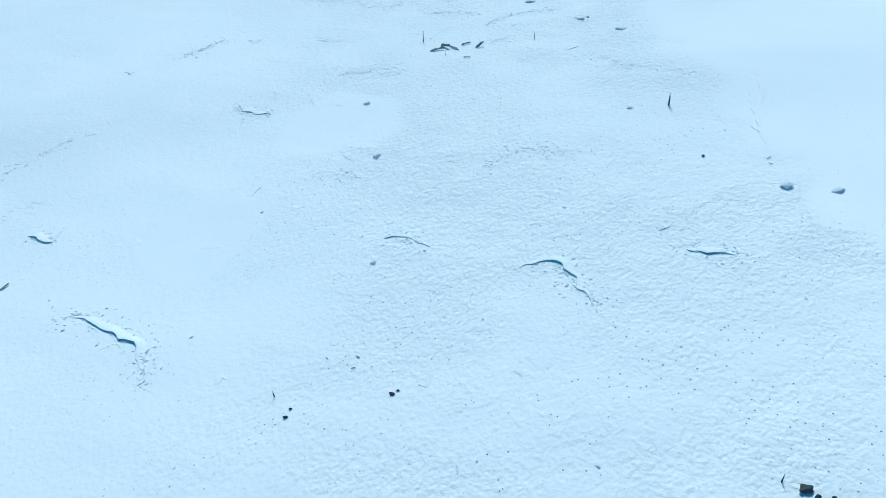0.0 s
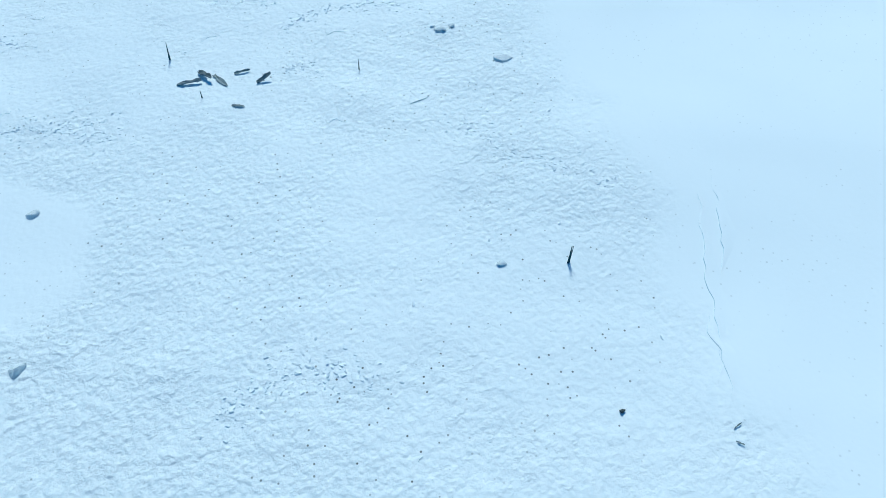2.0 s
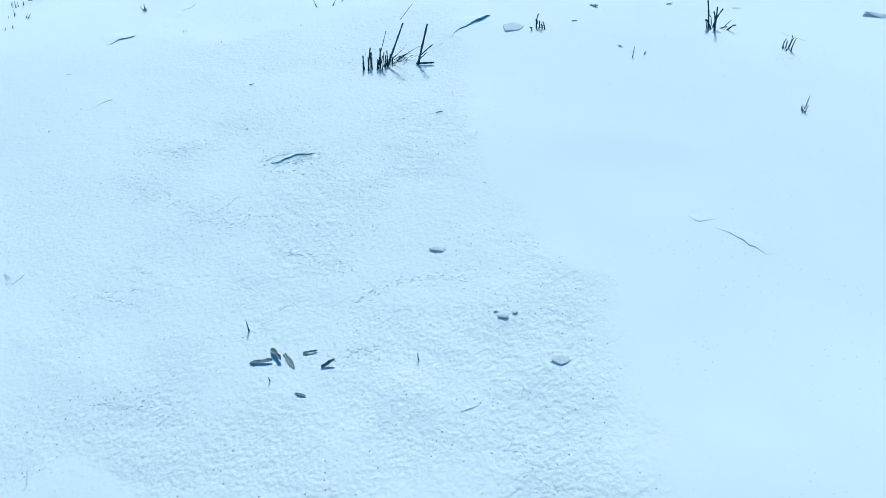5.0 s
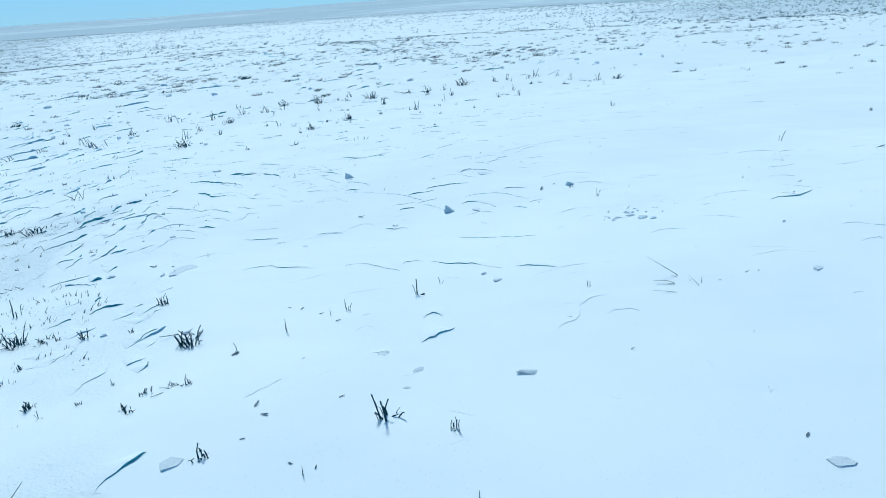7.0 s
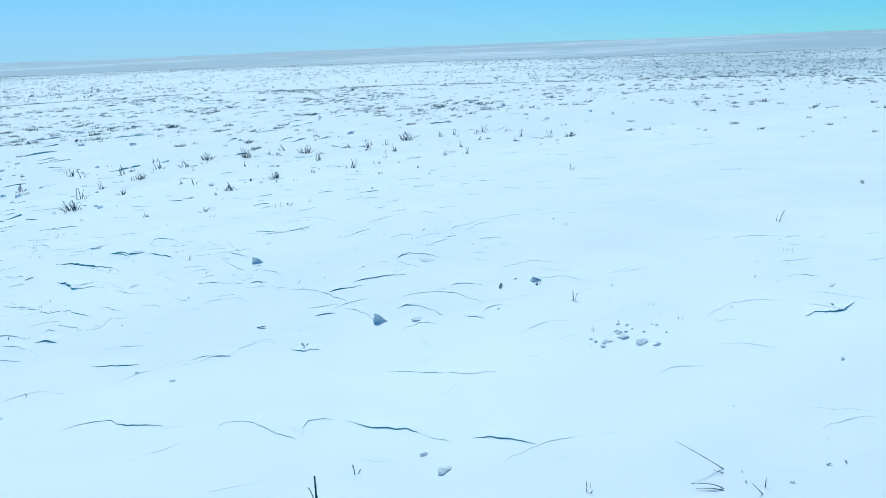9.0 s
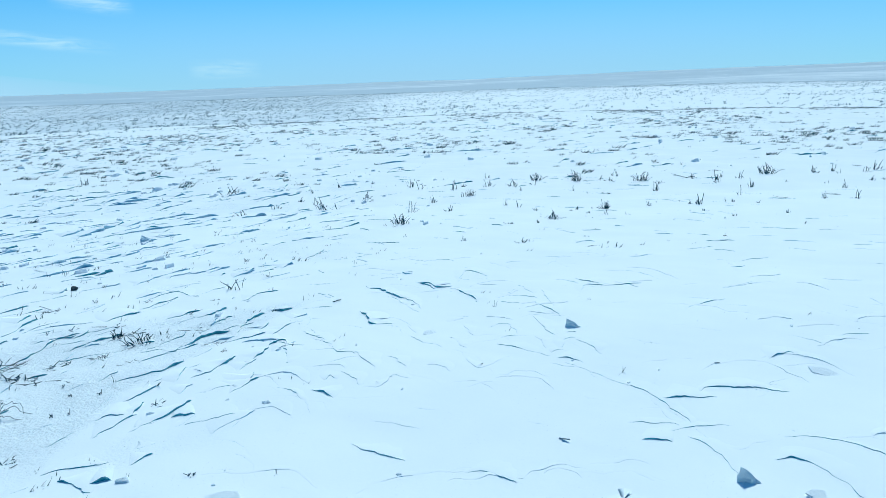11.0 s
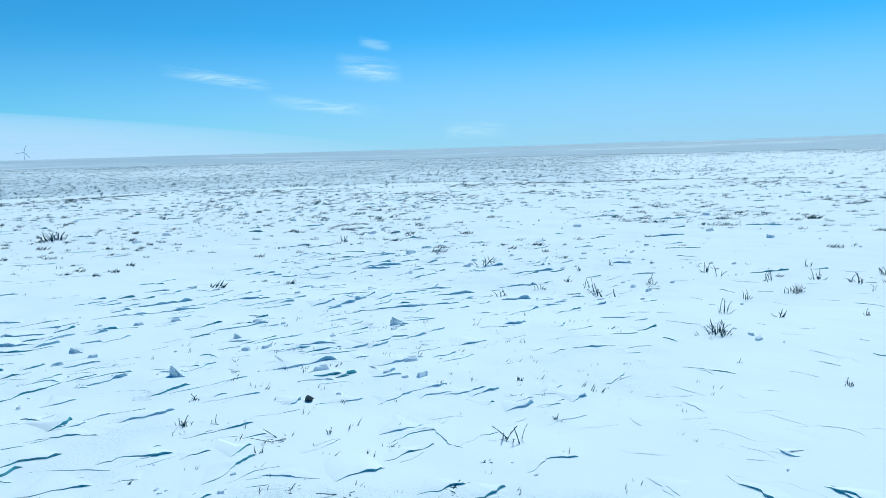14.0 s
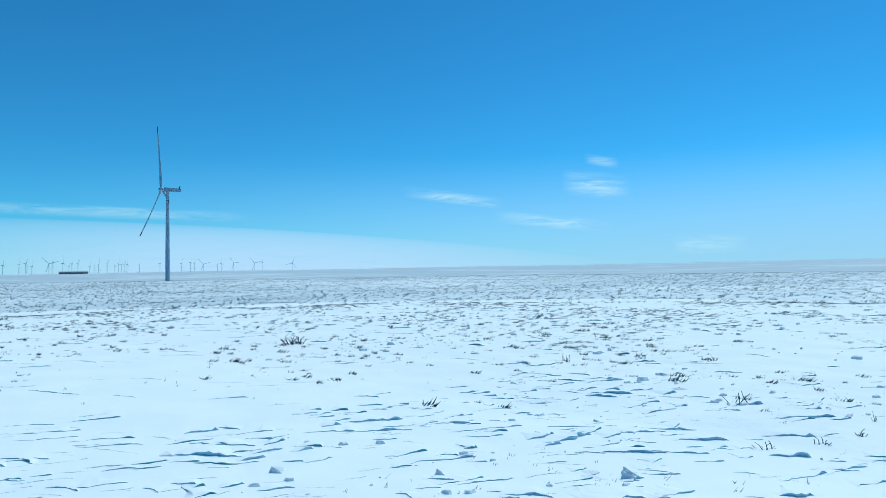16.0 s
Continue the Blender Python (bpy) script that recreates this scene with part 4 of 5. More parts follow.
def tuft(x, y, width, height, kind):
    tuft_count[0] += 1
    rnd = random.Random(900 + tuft_count[0])
    fine = 1.0 if width < 0.07 else (0.7 if width < 0.17 else 0.42)
    key = (kind, fine, tuft_count[0] % 3)
    tall = max(height, 0.03) * (1.15 if kind != "flat" else 1.3) * (0.82 if y > 11 else 1.0)
    wide = max(width, 0.03)
    if kind == "single":
        wide = min(max(width, height * 0.6), height)
    m = pose(x, y, ground_z(x, y) - 0.003, 0, 0, rnd.uniform(-25, 25) if kind == "flat" else rnd.uniform(0, 360)) @ Matrix.Diagonal((wide, wide, tall, 1))
    if key not in TUFTS:
        ob = make_tuft(kind, 40 + len(TUFTS), fine)
        TUFTS[key] = ob
        tagged(ob, LABELS[kind], "grass", "dry grass in the near field")
        ob.matrix_basis = m
        return ob
    src = TUFTS[key]
    made = copy_thing(src, Matrix.Identity(4))
    made.matrix_basis = m
    return made


tuft(2.027, 4.471, 0.116, 0.108, "stub")
tuft(2.216, 4.279, 0.045, 0.075, "stub")
tuft(1.371, 4.563, 0.102, 0.051, "stub")
tuft(0.387, 5.423, 0.079, 0.092, "stub")
tuft(0.432, 6.634, 0.050, 0.140, "single")
tuft(0.524, 6.116, 0.127, 0.090, "dense")
tuft(0.844, 5.99, 0.094, 0.065, "stub")
tuft(0.062, 6.254, 0.079, 0.063, "stub")
tuft(-0.507, 6.427, 0.134, 0.067, "dense")
tuft(-0.196, 6.022, 0.069, 0.054, "stub")
tuft(-1.013, 6.346, 0.173, 0.061, "flat")
tuft(-1.542, 6.565, 0.159, 0.084, "dense")
tuft(0.122, 5.52, 0.048, 0.075, "single")
tuft(-0.656, 6.231, 0.033, 0.091, "single")
tuft(-0.53, 5.542, 0.029, 0.073, "single")
tuft(0.524, 5.329, 0.070, 0.051, "stub")
tuft(0.708, 5.313, 0.057, 0.051, "stub")
tuft(1.286, 5.131, 0.102, 0.042, "flat")
tuft(1.366, 5.581, 0.139, 0.106, "dense")
tuft(1.24, 6.242, 0.068, 0.068, "stub")
tuft(1.565, 5.317, 0.044, 0.057, "single")
tuft(2.507, 5.448, 0.048, 0.143, "single")
tuft(2.665, 5.517, 0.028, 0.056, "single")
tuft(2.138, 5.458, 0.027, 0.060, "single")
tuft(1.809, 5.372, 0.026, 0.045, "single")
tuft(3.262, 4.991, 0.034, 0.047, "single")
tuft(2.134, 3.914, 0.022, 0.040, "stub")
tuft(4.332, 6.448, 0.029, 0.105, "single")
tuft(4.333, 6.814, 0.050, 0.030, "stub")
tuft(-0.882, 5.312, 0.132, 0.051, "flat")
tuft(-0.361, 5.043, 0.046, 0.039, "stub")
tuft(1.114, 5.026, 0.064, 0.041, "stub")
tuft(6.614, 6.836, 0.043, 0.107, "single")
tuft(0.42, 9.72, 0.182, 0.141, "vstalk")
tuft(0.23, 8.55, 0.227, 0.093, "dense")
tuft(0.03, 8.66, 0.096, 0.070, "dense")
tuft(2.48, 8.95, 0.025, 0.082, "single")
tuft(1.5, 12.63, 0.276, 0.204, "dense")
tuft(1.55, 13.65, 0.179, 0.195, "stub")
tuft(0.67, 15.08, 0.246, 0.114, "flat")
tuft(2.39, 15.17, 0.188, 0.170, "dense")
tuft(1.5, 16.04, 0.102, 0.265, "single")
tuft(2.1, 15.88, 0.241, 0.201, "stub")
tuft(2.71, 16.11, 0.246, 0.205, "stub")
tuft(3.35, 12.44, 0.171, 0.100, "dense")
tuft(4.11, 13.17, 0.141, 0.173, "dense")
tuft(3.15, 15.97, 0.284, 0.203, "stub")
tuft(3.6, 16.56, 0.277, 0.235, "dense")
tuft(4.28, 16.26, 0.294, 0.336, "dense")
tuft(5.06, 16.69, 0.198, 0.198, "stub")
tuft(5.33, 16.01, 0.335, 0.251, "dense")
tuft(5.28, 14.9, 0.152, 0.190, "stub")
tuft(6.15, 16.1, 0.365, 0.193, "flat")
tuft(6.52, 15.79, 0.169, 0.212, "stub")
tuft(5.34, 13.26, 0.164, 0.196, "stub")
tuft(6.21, 14.08, 0.109, 0.219, "single")
tuft(7.59, 16.28, 0.363, 0.295, "dense")
tuft(8.36, 16.16, 0.161, 0.161, "stub")
tuft(9.52, 16.4, 0.293, 0.244, "stub")
tuft(10.06, 14.62, 0.224, 0.201, "stub")
tuft(10.36, 14.35, 0.268, 0.201, "dense")
tuft(6.56, 13.46, 0.175, 0.087, "flat")
tuft(-1.94, 16.22, 0.330, 0.264, "vstalk")
tuft(0.16, 14.4, 0.359, 0.126, "stub")
tuft(-0.64, 14.65, 0.168, 0.112, "stub")
tuft(3.46, 10.74, 0.170, 0.034, "flat")
tuft(2.85, 11.04, 0.129, 0.059, "stub")
tuft(7.08, 10.04, 0.052, 0.116, "single")
tuft(1.17, 7.045, 0.038, 0.054, "flat")
tuft(1.525, 7.028, 0.016, 0.042, "single")
tuft(-0.83, 9.27, 0.194, 0.079, "flat")
tuft(-0.81, 8.28, 0.180, 0.102, "flat")
tuft(-0.65, 8.29, 0.099, 0.047, "flat")
tuft(-0.36, 8.21, 0.216, 0.059, "flat")
tuft(-0.25, 8.01, 0.152, 0.091, "flat")
tuft(-0.082, 7.959, 0.082, 0.063, "flat")
tuft(-0.138, 7.691, 0.183, 0.069, "flat")
tuft(0.36, 8.2, 0.094, 0.033, "flat")
tuft(0.51, 8.74, 0.133, 0.058, "flat")
tuft(0.31, 9.1, 0.167, 0.036, "flat")
tuft(-1.52, 9.34, 0.105, 0.072, "stub")
tuft(-1.29, 9.41, 0.094, 0.047, "flat")
tuft(-1.07, 8.4, 0.097, 0.065, "flat")
tuft(0.12, 8.3, 0.075, 0.045, "flat")
tuft(0.75, 8.46, 0.062, 0.033, "flat")
tuft(-6.01, 18.59, 0.127, 0.229, "stub")
tuft(-1.02, 14.06, 0.292, 0.102, "stub")
tuft(2.06, 13.67, 0.145, 0.105, "stub")
tuft(3.03, 13.69, 0.054, 0.161, "single")
tuft(0.38, 9.41, 0.057, 0.032, "flat")
tuft(-1.98, 10.34, 0.078, 0.049, "flat")
tuft(-12.89, 16.95, 0.756, 0.393, "dense")
tuft(-8.85, 11.99, 0.198, 0.138, "single")
tuft(-5.87, 18.45, 0.142, 0.190, "stub")
tuft(0.08, 14.59, 0.235, 0.180, "stub")
tuft(-1.648, 6.643, 0.076, 0.067, "stub")
tuft(-1.504, 6.589, 0.140, 0.075, "flat")
tuft(-1.097, 6.393, 0.105, 0.061, "stub")
tuft(-0.996, 6.381, 0.070, 0.043, "stub")
tuft(-0.2, 6.3, 0.040, 0.064, "single")
tuft(0.018, 5.667, 0.050, 0.036, "stub")
tuft(0.042, 5.801, 0.044, 0.044, "stub")
tuft(0.22, 5.756, 0.057, 0.036, "stub")
tuft(0.296, 5.844, 0.065, 0.043, "stub")
tuft(0.334, 5.88, 0.087, 0.043, "stub")
tuft(0.357, 5.446, 0.053, 0.080, "stub")
tuft(0.417, 5.391, 0.052, 0.085, "stub")
tuft(0.514, 5.329, 0.051, 0.032, "stub")
tuft(0.582, 5.327, 0.038, 0.029, "stub")
tuft(0.357, 6.405, 0.095, 0.056, "stub")
tuft(0.645, 6.048, 0.096, 0.044, "stub")
tuft(0.725, 6.042, 0.051, 0.037, "stub")
tuft(0.591, 5.776, 0.049, 0.045, "stub")
tuft(0.708, 5.303, 0.082, 0.054, "stub")
tuft(0.769, 5.185, 0.031, 0.061, "single")
tuft(0.075, 6.924, 0.044, 0.088, "single")
tuft(0.187, 7.035, 0.054, 0.040, "stub")
tuft(-0.424, 6.618, 0.060, 0.052, "stub")
tuft(-0.566, 7.559, 0.132, 0.046, "flat")
tuft(-0.425, 7.561, 0.091, 0.045, "stub")
tuft(-0.188, 7.581, 0.221, 0.080, "flat")
tuft(-0.331, 8.005, 0.184, 0.049, "flat")
tuft(-1.81, 9.72, 0.101, 0.058, "stub")
tuft(1.082, 5.907, 0.050, 0.035, "stub")
tuft(1.171, 5.147, 0.066, 0.039, "stub")
tuft(1.343, 5.132, 0.078, 0.042, "stub")
tuft(1.347, 5.701, 0.136, 0.051, "flat")
tuft(1.356, 5.559, 0.099, 0.040, "stub")
tuft(0.102, 5.301, 0.066, 0.030, "flat")
tuft(-0.07, 14.91, 0.180, 0.169, "stub")
tuft(0.67, 15.34, 0.209, 0.185, "stub")
tuft(3.37, 12.63, 0.151, 0.141, "stub")
tuft(4.02, 12.66, 0.096, 0.172, "single")
tuft(1.24, 6.253, 0.076, 0.068, "stub")
tuft(0.319, 7.172, 0.119, 0.055, "flat")
tuft(-0.11, 8.85, 0.146, 0.061, "flat")
tuft(0.08, 8.73, 0.143, 0.060, "flat")
tuft(1.085, 5.071, 0.053, 0.029, "stub")
tuft(-1.06, 8.22, 0.116, 0.052, "flat")
tuft(-0.074, 7.357, 0.077, 0.086, "stub")
tuft(0.912, 5.214, 0.037, 0.028, "stub")
tuft(1.036, 5.324, 0.025, 0.019, "stub")
tuft(0.177, 5.628, 0.049, 0.035, "stub")
tuft(-0.136, 5.845, 0.074, 0.045, "stub")
tuft(-0.45, 8.2, 0.200, 0.100, "flat")
tuft(-0.12, 8.18, 0.145, 0.069, "flat")
tuft(-0.142, 7.988, 0.152, 0.067, "flat")
tuft(0.089, 7.976, 0.116, 0.035, "flat")
tuft(-0.82, 8.32, 0.217, 0.072, "flat")
tuft(0.12, 8.27, 0.080, 0.043, "flat")
tuft(0.377, 7.809, 0.042, 0.027, "stub")
tuft(0.727, 7.673, 0.096, 0.048, "flat")
tuft(0.263, 7.583, 0.036, 0.020, "stub")
tuft(0.332, 7.611, 0.030, 0.018, "stub")
tuft(0.226, 7.795, 0.033, 0.027, "stub")
tuft(0.379, 7.946, 0.027, 0.055, "single")
tuft(0.72, 8.47, 0.071, 0.036, "flat")
tuft(0.48, 8.82, 0.099, 0.053, "flat")
tuft(0.84, 8.33, 0.045, 0.023, "stub")
tuft(-1.14, 8.42, 0.139, 0.085, "flat")
tuft(-0.41, 8.85, 0.089, 0.052, "flat")
tuft(-1.43, 10.45, 0.053, 0.074, "single")
tuft(-1.61, 10.47, 0.043, 0.076, "single")
tuft(-1.57, 9.33, 0.047, 0.074, "single")
tuft(-1.37, 9.42, 0.046, 0.064, "single")
tuft(-0.59, 9.48, 0.059, 0.042, "stub")
tuft(-0.17, 9.43, 0.096, 0.048, "flat")
tuft(0.18, 10.75, 0.059, 0.049, "stub")
tuft(0.58, 10.1, 0.051, 0.043, "stub")

# thin stubble between the tufts of the middle field
stub_rng = random.Random(64)
for k in range(44):
    x, y = stub_rng.uniform(-1.0, 10.0), stub_rng.gauss(15.6, 0.9)
    tuft(x, y, stub_rng.uniform(0.08, 0.18), stub_rng.uniform(0.08, 0.20), stub_rng.choice(("stub", "stub", "single", "flat")))
for k in range(26):
    x, y = stub_rng.uniform(1.5, 6.5), stub_rng.uniform(10.6, 14.0)
    tuft(x, y, stub_rng.uniform(0.04, 0.10), stub_rng.uniform(0.04, 0.11), stub_rng.choice(("stub", "single", "flat")))


def hull(points, bevel=0.035):
    bm = bmesh.new()
    for p in points:
        bm.verts.new(p)
    got = bmesh.ops.convex_hull(bm, input=bm.verts)
    bmesh.ops.delete(bm, geom=list({g for g in got["geom_unused"] + got["geom_interior"] if isinstance(g, bmesh.types.BMVert)}), context="VERTS")
    bmesh.ops.bevel(bm, geom=list(bm.edges), offset=bevel, segments=2, affect="EDGES", profile=0.6)
    return bm


BLOCKS = {"ice": ("ice_chunk", ICE, "lump of clear grainy ice lying on snow", "ice"),
          "wedge": ("snow_block", ICE_BLOCK, "broken wedge of hard snow crust casting blue shade", "snow block"),
          "slab": ("crust_slab", BLOCK_SNOW, "thin tilted slab of broken snow crust", "snow slab"),
          "lump": ("snow_lump", BLOCK_SNOW, "rounded lump of wind-packed snow", "snow lump"),
          "clod": ("soil_clod", CLOD, "dark frozen clod of soil frozen in the snow", "soil")}
block_count = [0]


def block(x, y, width, height, kind):
    block_count[0] += 1
    rnd = random.Random(300 + block_count[0])
    pts = []
    if kind == "slab":
        n = rnd.randint(5, 7)
        for k in range(n):
            a = 6.283 * k / n + rnd.uniform(-0.3, 0.3)
            r = rnd.uniform(0.4, 0.55)
            for z in (0.0, 0.16):
                pts.append((math.cos(a) * r, math.sin(a) * r * 0.7, z + rnd.uniform(-0.02, 0.02)))
    elif kind == "wedge":
        pts = [(-0.5, -0.25, -0.1), (0.5, -0.2, -0.1), (0.4, 0.5, -0.1), (-0.4, 0.45, -0.1), (-0.38, -0.12, rnd.uniform(0.8, 1.0)), (0.05, -0.08, rnd.uniform(0.45, 0.62)), (0.44, -0.05, 0.2), (-0.2, 0.4, 0.25)]
    else:
        for _ in range(16):
            v = Vector((rnd.gauss(0, 1), rnd.gauss(0, 1), rnd.gauss(0, 1))).normalized()
            s = rnd.uniform(0.42, 0.55)
            pts.append((v.x * s, v.y * s * 0.8, 0.42 + v.z * s))
    bm = hull(pts, 0.012 if kind == "wedge" else 0.035)
    if kind in ("lump", "clod", "ice"):
        bmesh.ops.subdivide_edges(bm, edges=list(bm.edges), cuts=1, use_grid_fill=True)
        for v in bm.verts:
            v.co += v.co.normalized() * 0.10 * noise.noise(v.co * 3.0 + Vector((block_count[0], 0, 0)))
    if kind == "wedge":
        bmesh.ops.triangulate(bm, faces=list(bm.faces))
        bmesh.ops.subdivide_edges(bm, edges=[e for e in bm.edges if e.calc_length() > 0.15], cuts=3)
        bmesh.ops.triangulate(bm, faces=list(bm.faces))
        for v in bm.verts:
            v.co += Vector((noise.noise(v.co * 4.0), noise.noise(v.co * 4.0 + Vector((9, 0, block_count[0]))), noise.noise(v.co * 5.0 + Vector((0, 7, 0))))) * 0.09
            v.co += Vector((noise.noise(v.co * 13.0), noise.noise(v.co * 13.0 + Vector((3, 0, 0))) - 0.5 * math.floor(2.0 * noise.noise(Vector((0, block_count[0], v.co.z * 9.0)))), 0.0)) * 0.05
    name, mat, label, cat = BLOCKS[kind]
    ob = part(name, bm, mat, None, label, kind in ("lump", "ice"))
    tagged(ob, label, cat, "broken crust and ice on the snow")
    z = ground_z(x, y)
    tilt = rnd.uniform(3, 9) if kind == "slab" else rnd.uniform(-6, 6)
    ob.matrix_basis = pose(x, y, z - (0.12 if kind != "slab" else 0.02) * height, tilt, rnd.uniform(-8, 8), rnd.uniform(-25, 25)) @ Matrix.Diagonal((width, width * 0.8, height * {"slab": 0.7, "lump": 0.34, "ice": 0.46, "clod": 0.9}.get(kind, 0.92), 1))
    return ob


scrap_count = [0]


def scrap(x, y, width, height, kind):
    """A curled withered leaf, or the stub of a stem, lying or standing in the snow."""
    scrap_count[0] += 1
    rnd = random.Random(700 + scrap_count[0])
    bm = bmesh.new()
    if kind == "stem":
        stalk_mesh(bm, (0, 0, -0.08 * height), rnd.uniform(0.0, 0.07), rnd.uniform(0, 6.28), height * 1.15, max(0.0014, height * 0.045), 0.05, 5, 5, True)
        ob = part("stem_stub", bm, STEM, None, "dark broken stem standing in the snow")
        tagged(ob, "dark broken stem standing in the snow", "plant stem", "plant scraps on the snow")
    else:
        rows = []
        arch, tip = rnd.uniform(-0.05, 0.15), rnd.uniform(-0.1, 0.45)
        for k in range(6):
            s = k / 5
            w = 0.24 * math.sin(math.pi * (0.2 + 0.7 * s)) * rnd.uniform(0.5, 1.3)
            lift = arch * math.sin(math.pi * s) + tip * s * s
            rows.append([(s - 0.5, -w, lift + 0.12 * rnd.random()), (s - 0.5, 0, lift - 0.05), (s - 0.5, w, lift + 0.16 * rnd.random())])
        top = [[bm.verts.new((p[0], p[1], p[2] + 0.05)) for p in r] for r in rows]
        low = [[bm.verts.new((p[0], p[1], p[2] - 0.05)) for p in r] for r in rows]
        for sheet, flip in ((top, False), (low, True)):
            for a, b in zip(sheet, sheet[1:]):
                for n in range(2):
                    q = (a[n], b[n], b[n + 1], a[n + 1])
                    bm.faces.new(q[::-1] if not flip else q)
        rim = [(i, 0) for i in range(6)] + [(5, 1)] + [(i, 2) for i in range(5, -1, -1)] + [(0, 1)]
        for (a, b), (c, d) in zip(rim, rim[1:] + rim[:1]):
            bm.faces.new((top[a][b], top[c][d], low[c][d], low[a][b]))
        ob = part("dry_leaf", bm, LEAF, None, "curled withered leaf half sunk in snow")
        tagged(ob, "curled withered leaf half sunk in snow", "leaf", "plant scraps on the snow")
    z = ground_z(x, y)
    if kind == "stem":
        ob.matrix_basis = pose(x, y, z)
    else:
        ob.matrix_basis = pose(x, y, z + 0.002, rnd.uniform(-18, 18), rnd.uniform(-12, 5), rnd.uniform(-60, 60)) @ Matrix.Diagonal((width * 0.95, width * rnd.uniform(0.3, 0.6), max(height * 0.8, width * 0.4), 1))
    return ob




def leaning_stalk(x, y, length, lean, turn, bend=0.1, radius=0.0014):
    """A single dry stalk, leaning by so many degrees towards the bearing turn."""
    bm = bmesh.new()
    stalk_mesh(bm, (0, 0, -0.006), radians(lean), radians(turn), length, radius, bend, 5, 7, True)
    ob = part("stalk", bm, STEM)
    ob.name = "dry_stalk"
    tagged(ob, "thin dry stalk leaning over the smooth snow", "plant stem", "plant scraps on the snow")
    ob.matrix_basis = pose(x, y, ground_z(x, y))


def tube_mesh(bm, points, radius, sides=5):
    """A thin knotty tube along points."""
    rings = []
    for k, p in enumerate(points):
        d = (points[min(k + 1, len(points) - 1)] - points[max(k - 1, 0)]).normalized()
        u = d.cross(Vector((0.31, 0.87, 0.12))).normalized()
        w = d.cross(u)
        r = radius * (1.0 - 0.5 * k / len(points)) * (1.3 if k % 3 == 1 else 0.9)
        rings.append([bm.verts.new(p + (u * math.cos(q) + w * math.sin(q)) * r) for q in [2 * math.pi * n / sides for n in range(sides)]])
    for lower, upper in zip(rings, rings[1:]):
        for n in range(sides):
            bm.faces.new((lower[n], lower[(n + 1) % sides], upper[(n + 1) % sides], upper[n]))
    bm.faces.new(rings[-1])
    bm.faces.new(rings[0][::-1])


def bent_weed(x, y, size, turn, seed):
    """A dead weed whose branches arch over and touch the snow again."""
    root = tagged(new("dead_weed"), "dead weed with dark branches arched over onto the snow", "weed", "plant scraps on the snow")
    rnd = random.Random(seed)
    # reach along the weed, height at the top, turn, share of the arch that is there
    for reach, high, way, share in ((0.02, 0.42, 0, 0.5), (-0.40, 0.55, 8, 1.0), (-0.30, 0.45, -12, 0.9), (0.80, 0.42, 4, 1.0), (1.0, 0.34, -14, 1.0), (0.55, 0.42, 18, 0.6), (0.35, 0.3, 60, 0.6), (-0.3, 0.3, 40, 0.6), (0.8, 0.12, -25, 1.0)):
        a = radians(way + turn)
        pts = []
        for k in range(11):
            s = share * k / 10
            wig = rnd.gauss(0, 0.03)
            pts.append(Vector((math.cos(a) * reach * s + wig, math.sin(a) * reach * s + rnd.gauss(0, 0.03), high * 4 * s * (1 - s) ** 0.9 - 0.01 + wig)) * size)
        bm = bmesh.new()
        tube_mesh(bm, pts, 0.011 * size)
        part("branch", bm, STEM, root)
    root.matrix_basis = pose(x, y, ground_z(x, y))


def stem_clump(x, y):
    """The cut stems of an old weed: stiff stubs side by side, one long broken stem across them, thin sprigs behind."""
    root = tagged(new("stem_clump"), "clump of stiff broken stems with one long leaning stem", "dry stems", "plant scraps on the snow")
    rnd = random.Random(77)
    for k in range(17):
        bm = bmesh.new()
        s = k / 16
        stalk_mesh(bm, (-0.062 + 0.105 * s + rnd.gauss(0, 0.006), rnd.gauss(0, 0.014), -0.01), abs(rnd.gauss(0.10, 0.08)), rnd.gauss(0.2, 0.5), rnd.uniform(0.035, 0.070) + 0.03 * math.sin(3.1 * s) * rnd.random(), rnd.uniform(0.0016, 0.0028), 0.03, 6, 5, True, 0.0, 0.2)
        part("stem", bm, STEM, root)
    for base, lean, turn, length, radius in (((0.025, 0.0, -0.01), 0.42, 0.25, 0.19, 0.0034), ((0.092, 0.045, 0.165), 0.75, 0.2, 0.07, 0.0010), ((-0.012, 0.01, -0.01), 0.35, 0.4, 0.15, 0.0014)):
        bm = bmesh.new()
        stalk_mesh(bm, base, lean, turn, length, radius, 0.02, 6, 7, True, 0.0, 0.35)
        part("long_stem", bm, STEM, root, "long leaning broken stem")
    for k in range(16):
        bm = bmesh.new()
        stalk_mesh(bm, (0.03 + rnd.uniform(-0.03, 0.05), 0.03 + rnd.gauss(0, 0.02), -0.004), rnd.uniform(0.7, 1.25), rnd.gauss(0.3, 0.35), rnd.uniform(0.05, 0.12), rnd.uniform(0.0008, 0.0018), 0.1, 4, 5, True, rnd.gauss(0, 0.3))
        part("sprig", bm, STEM, root, "thin bent sprig")
    root.matrix_basis = pose(x, y, ground_z(x, y))


def footed_stem(x, y):
    """A thick broken stem, its foot bent flat along the snow."""
    root = tagged(new("broken_stem"), "thick broken stem with its foot lying flat on snow", "plant stem", "plant scraps on the snow")
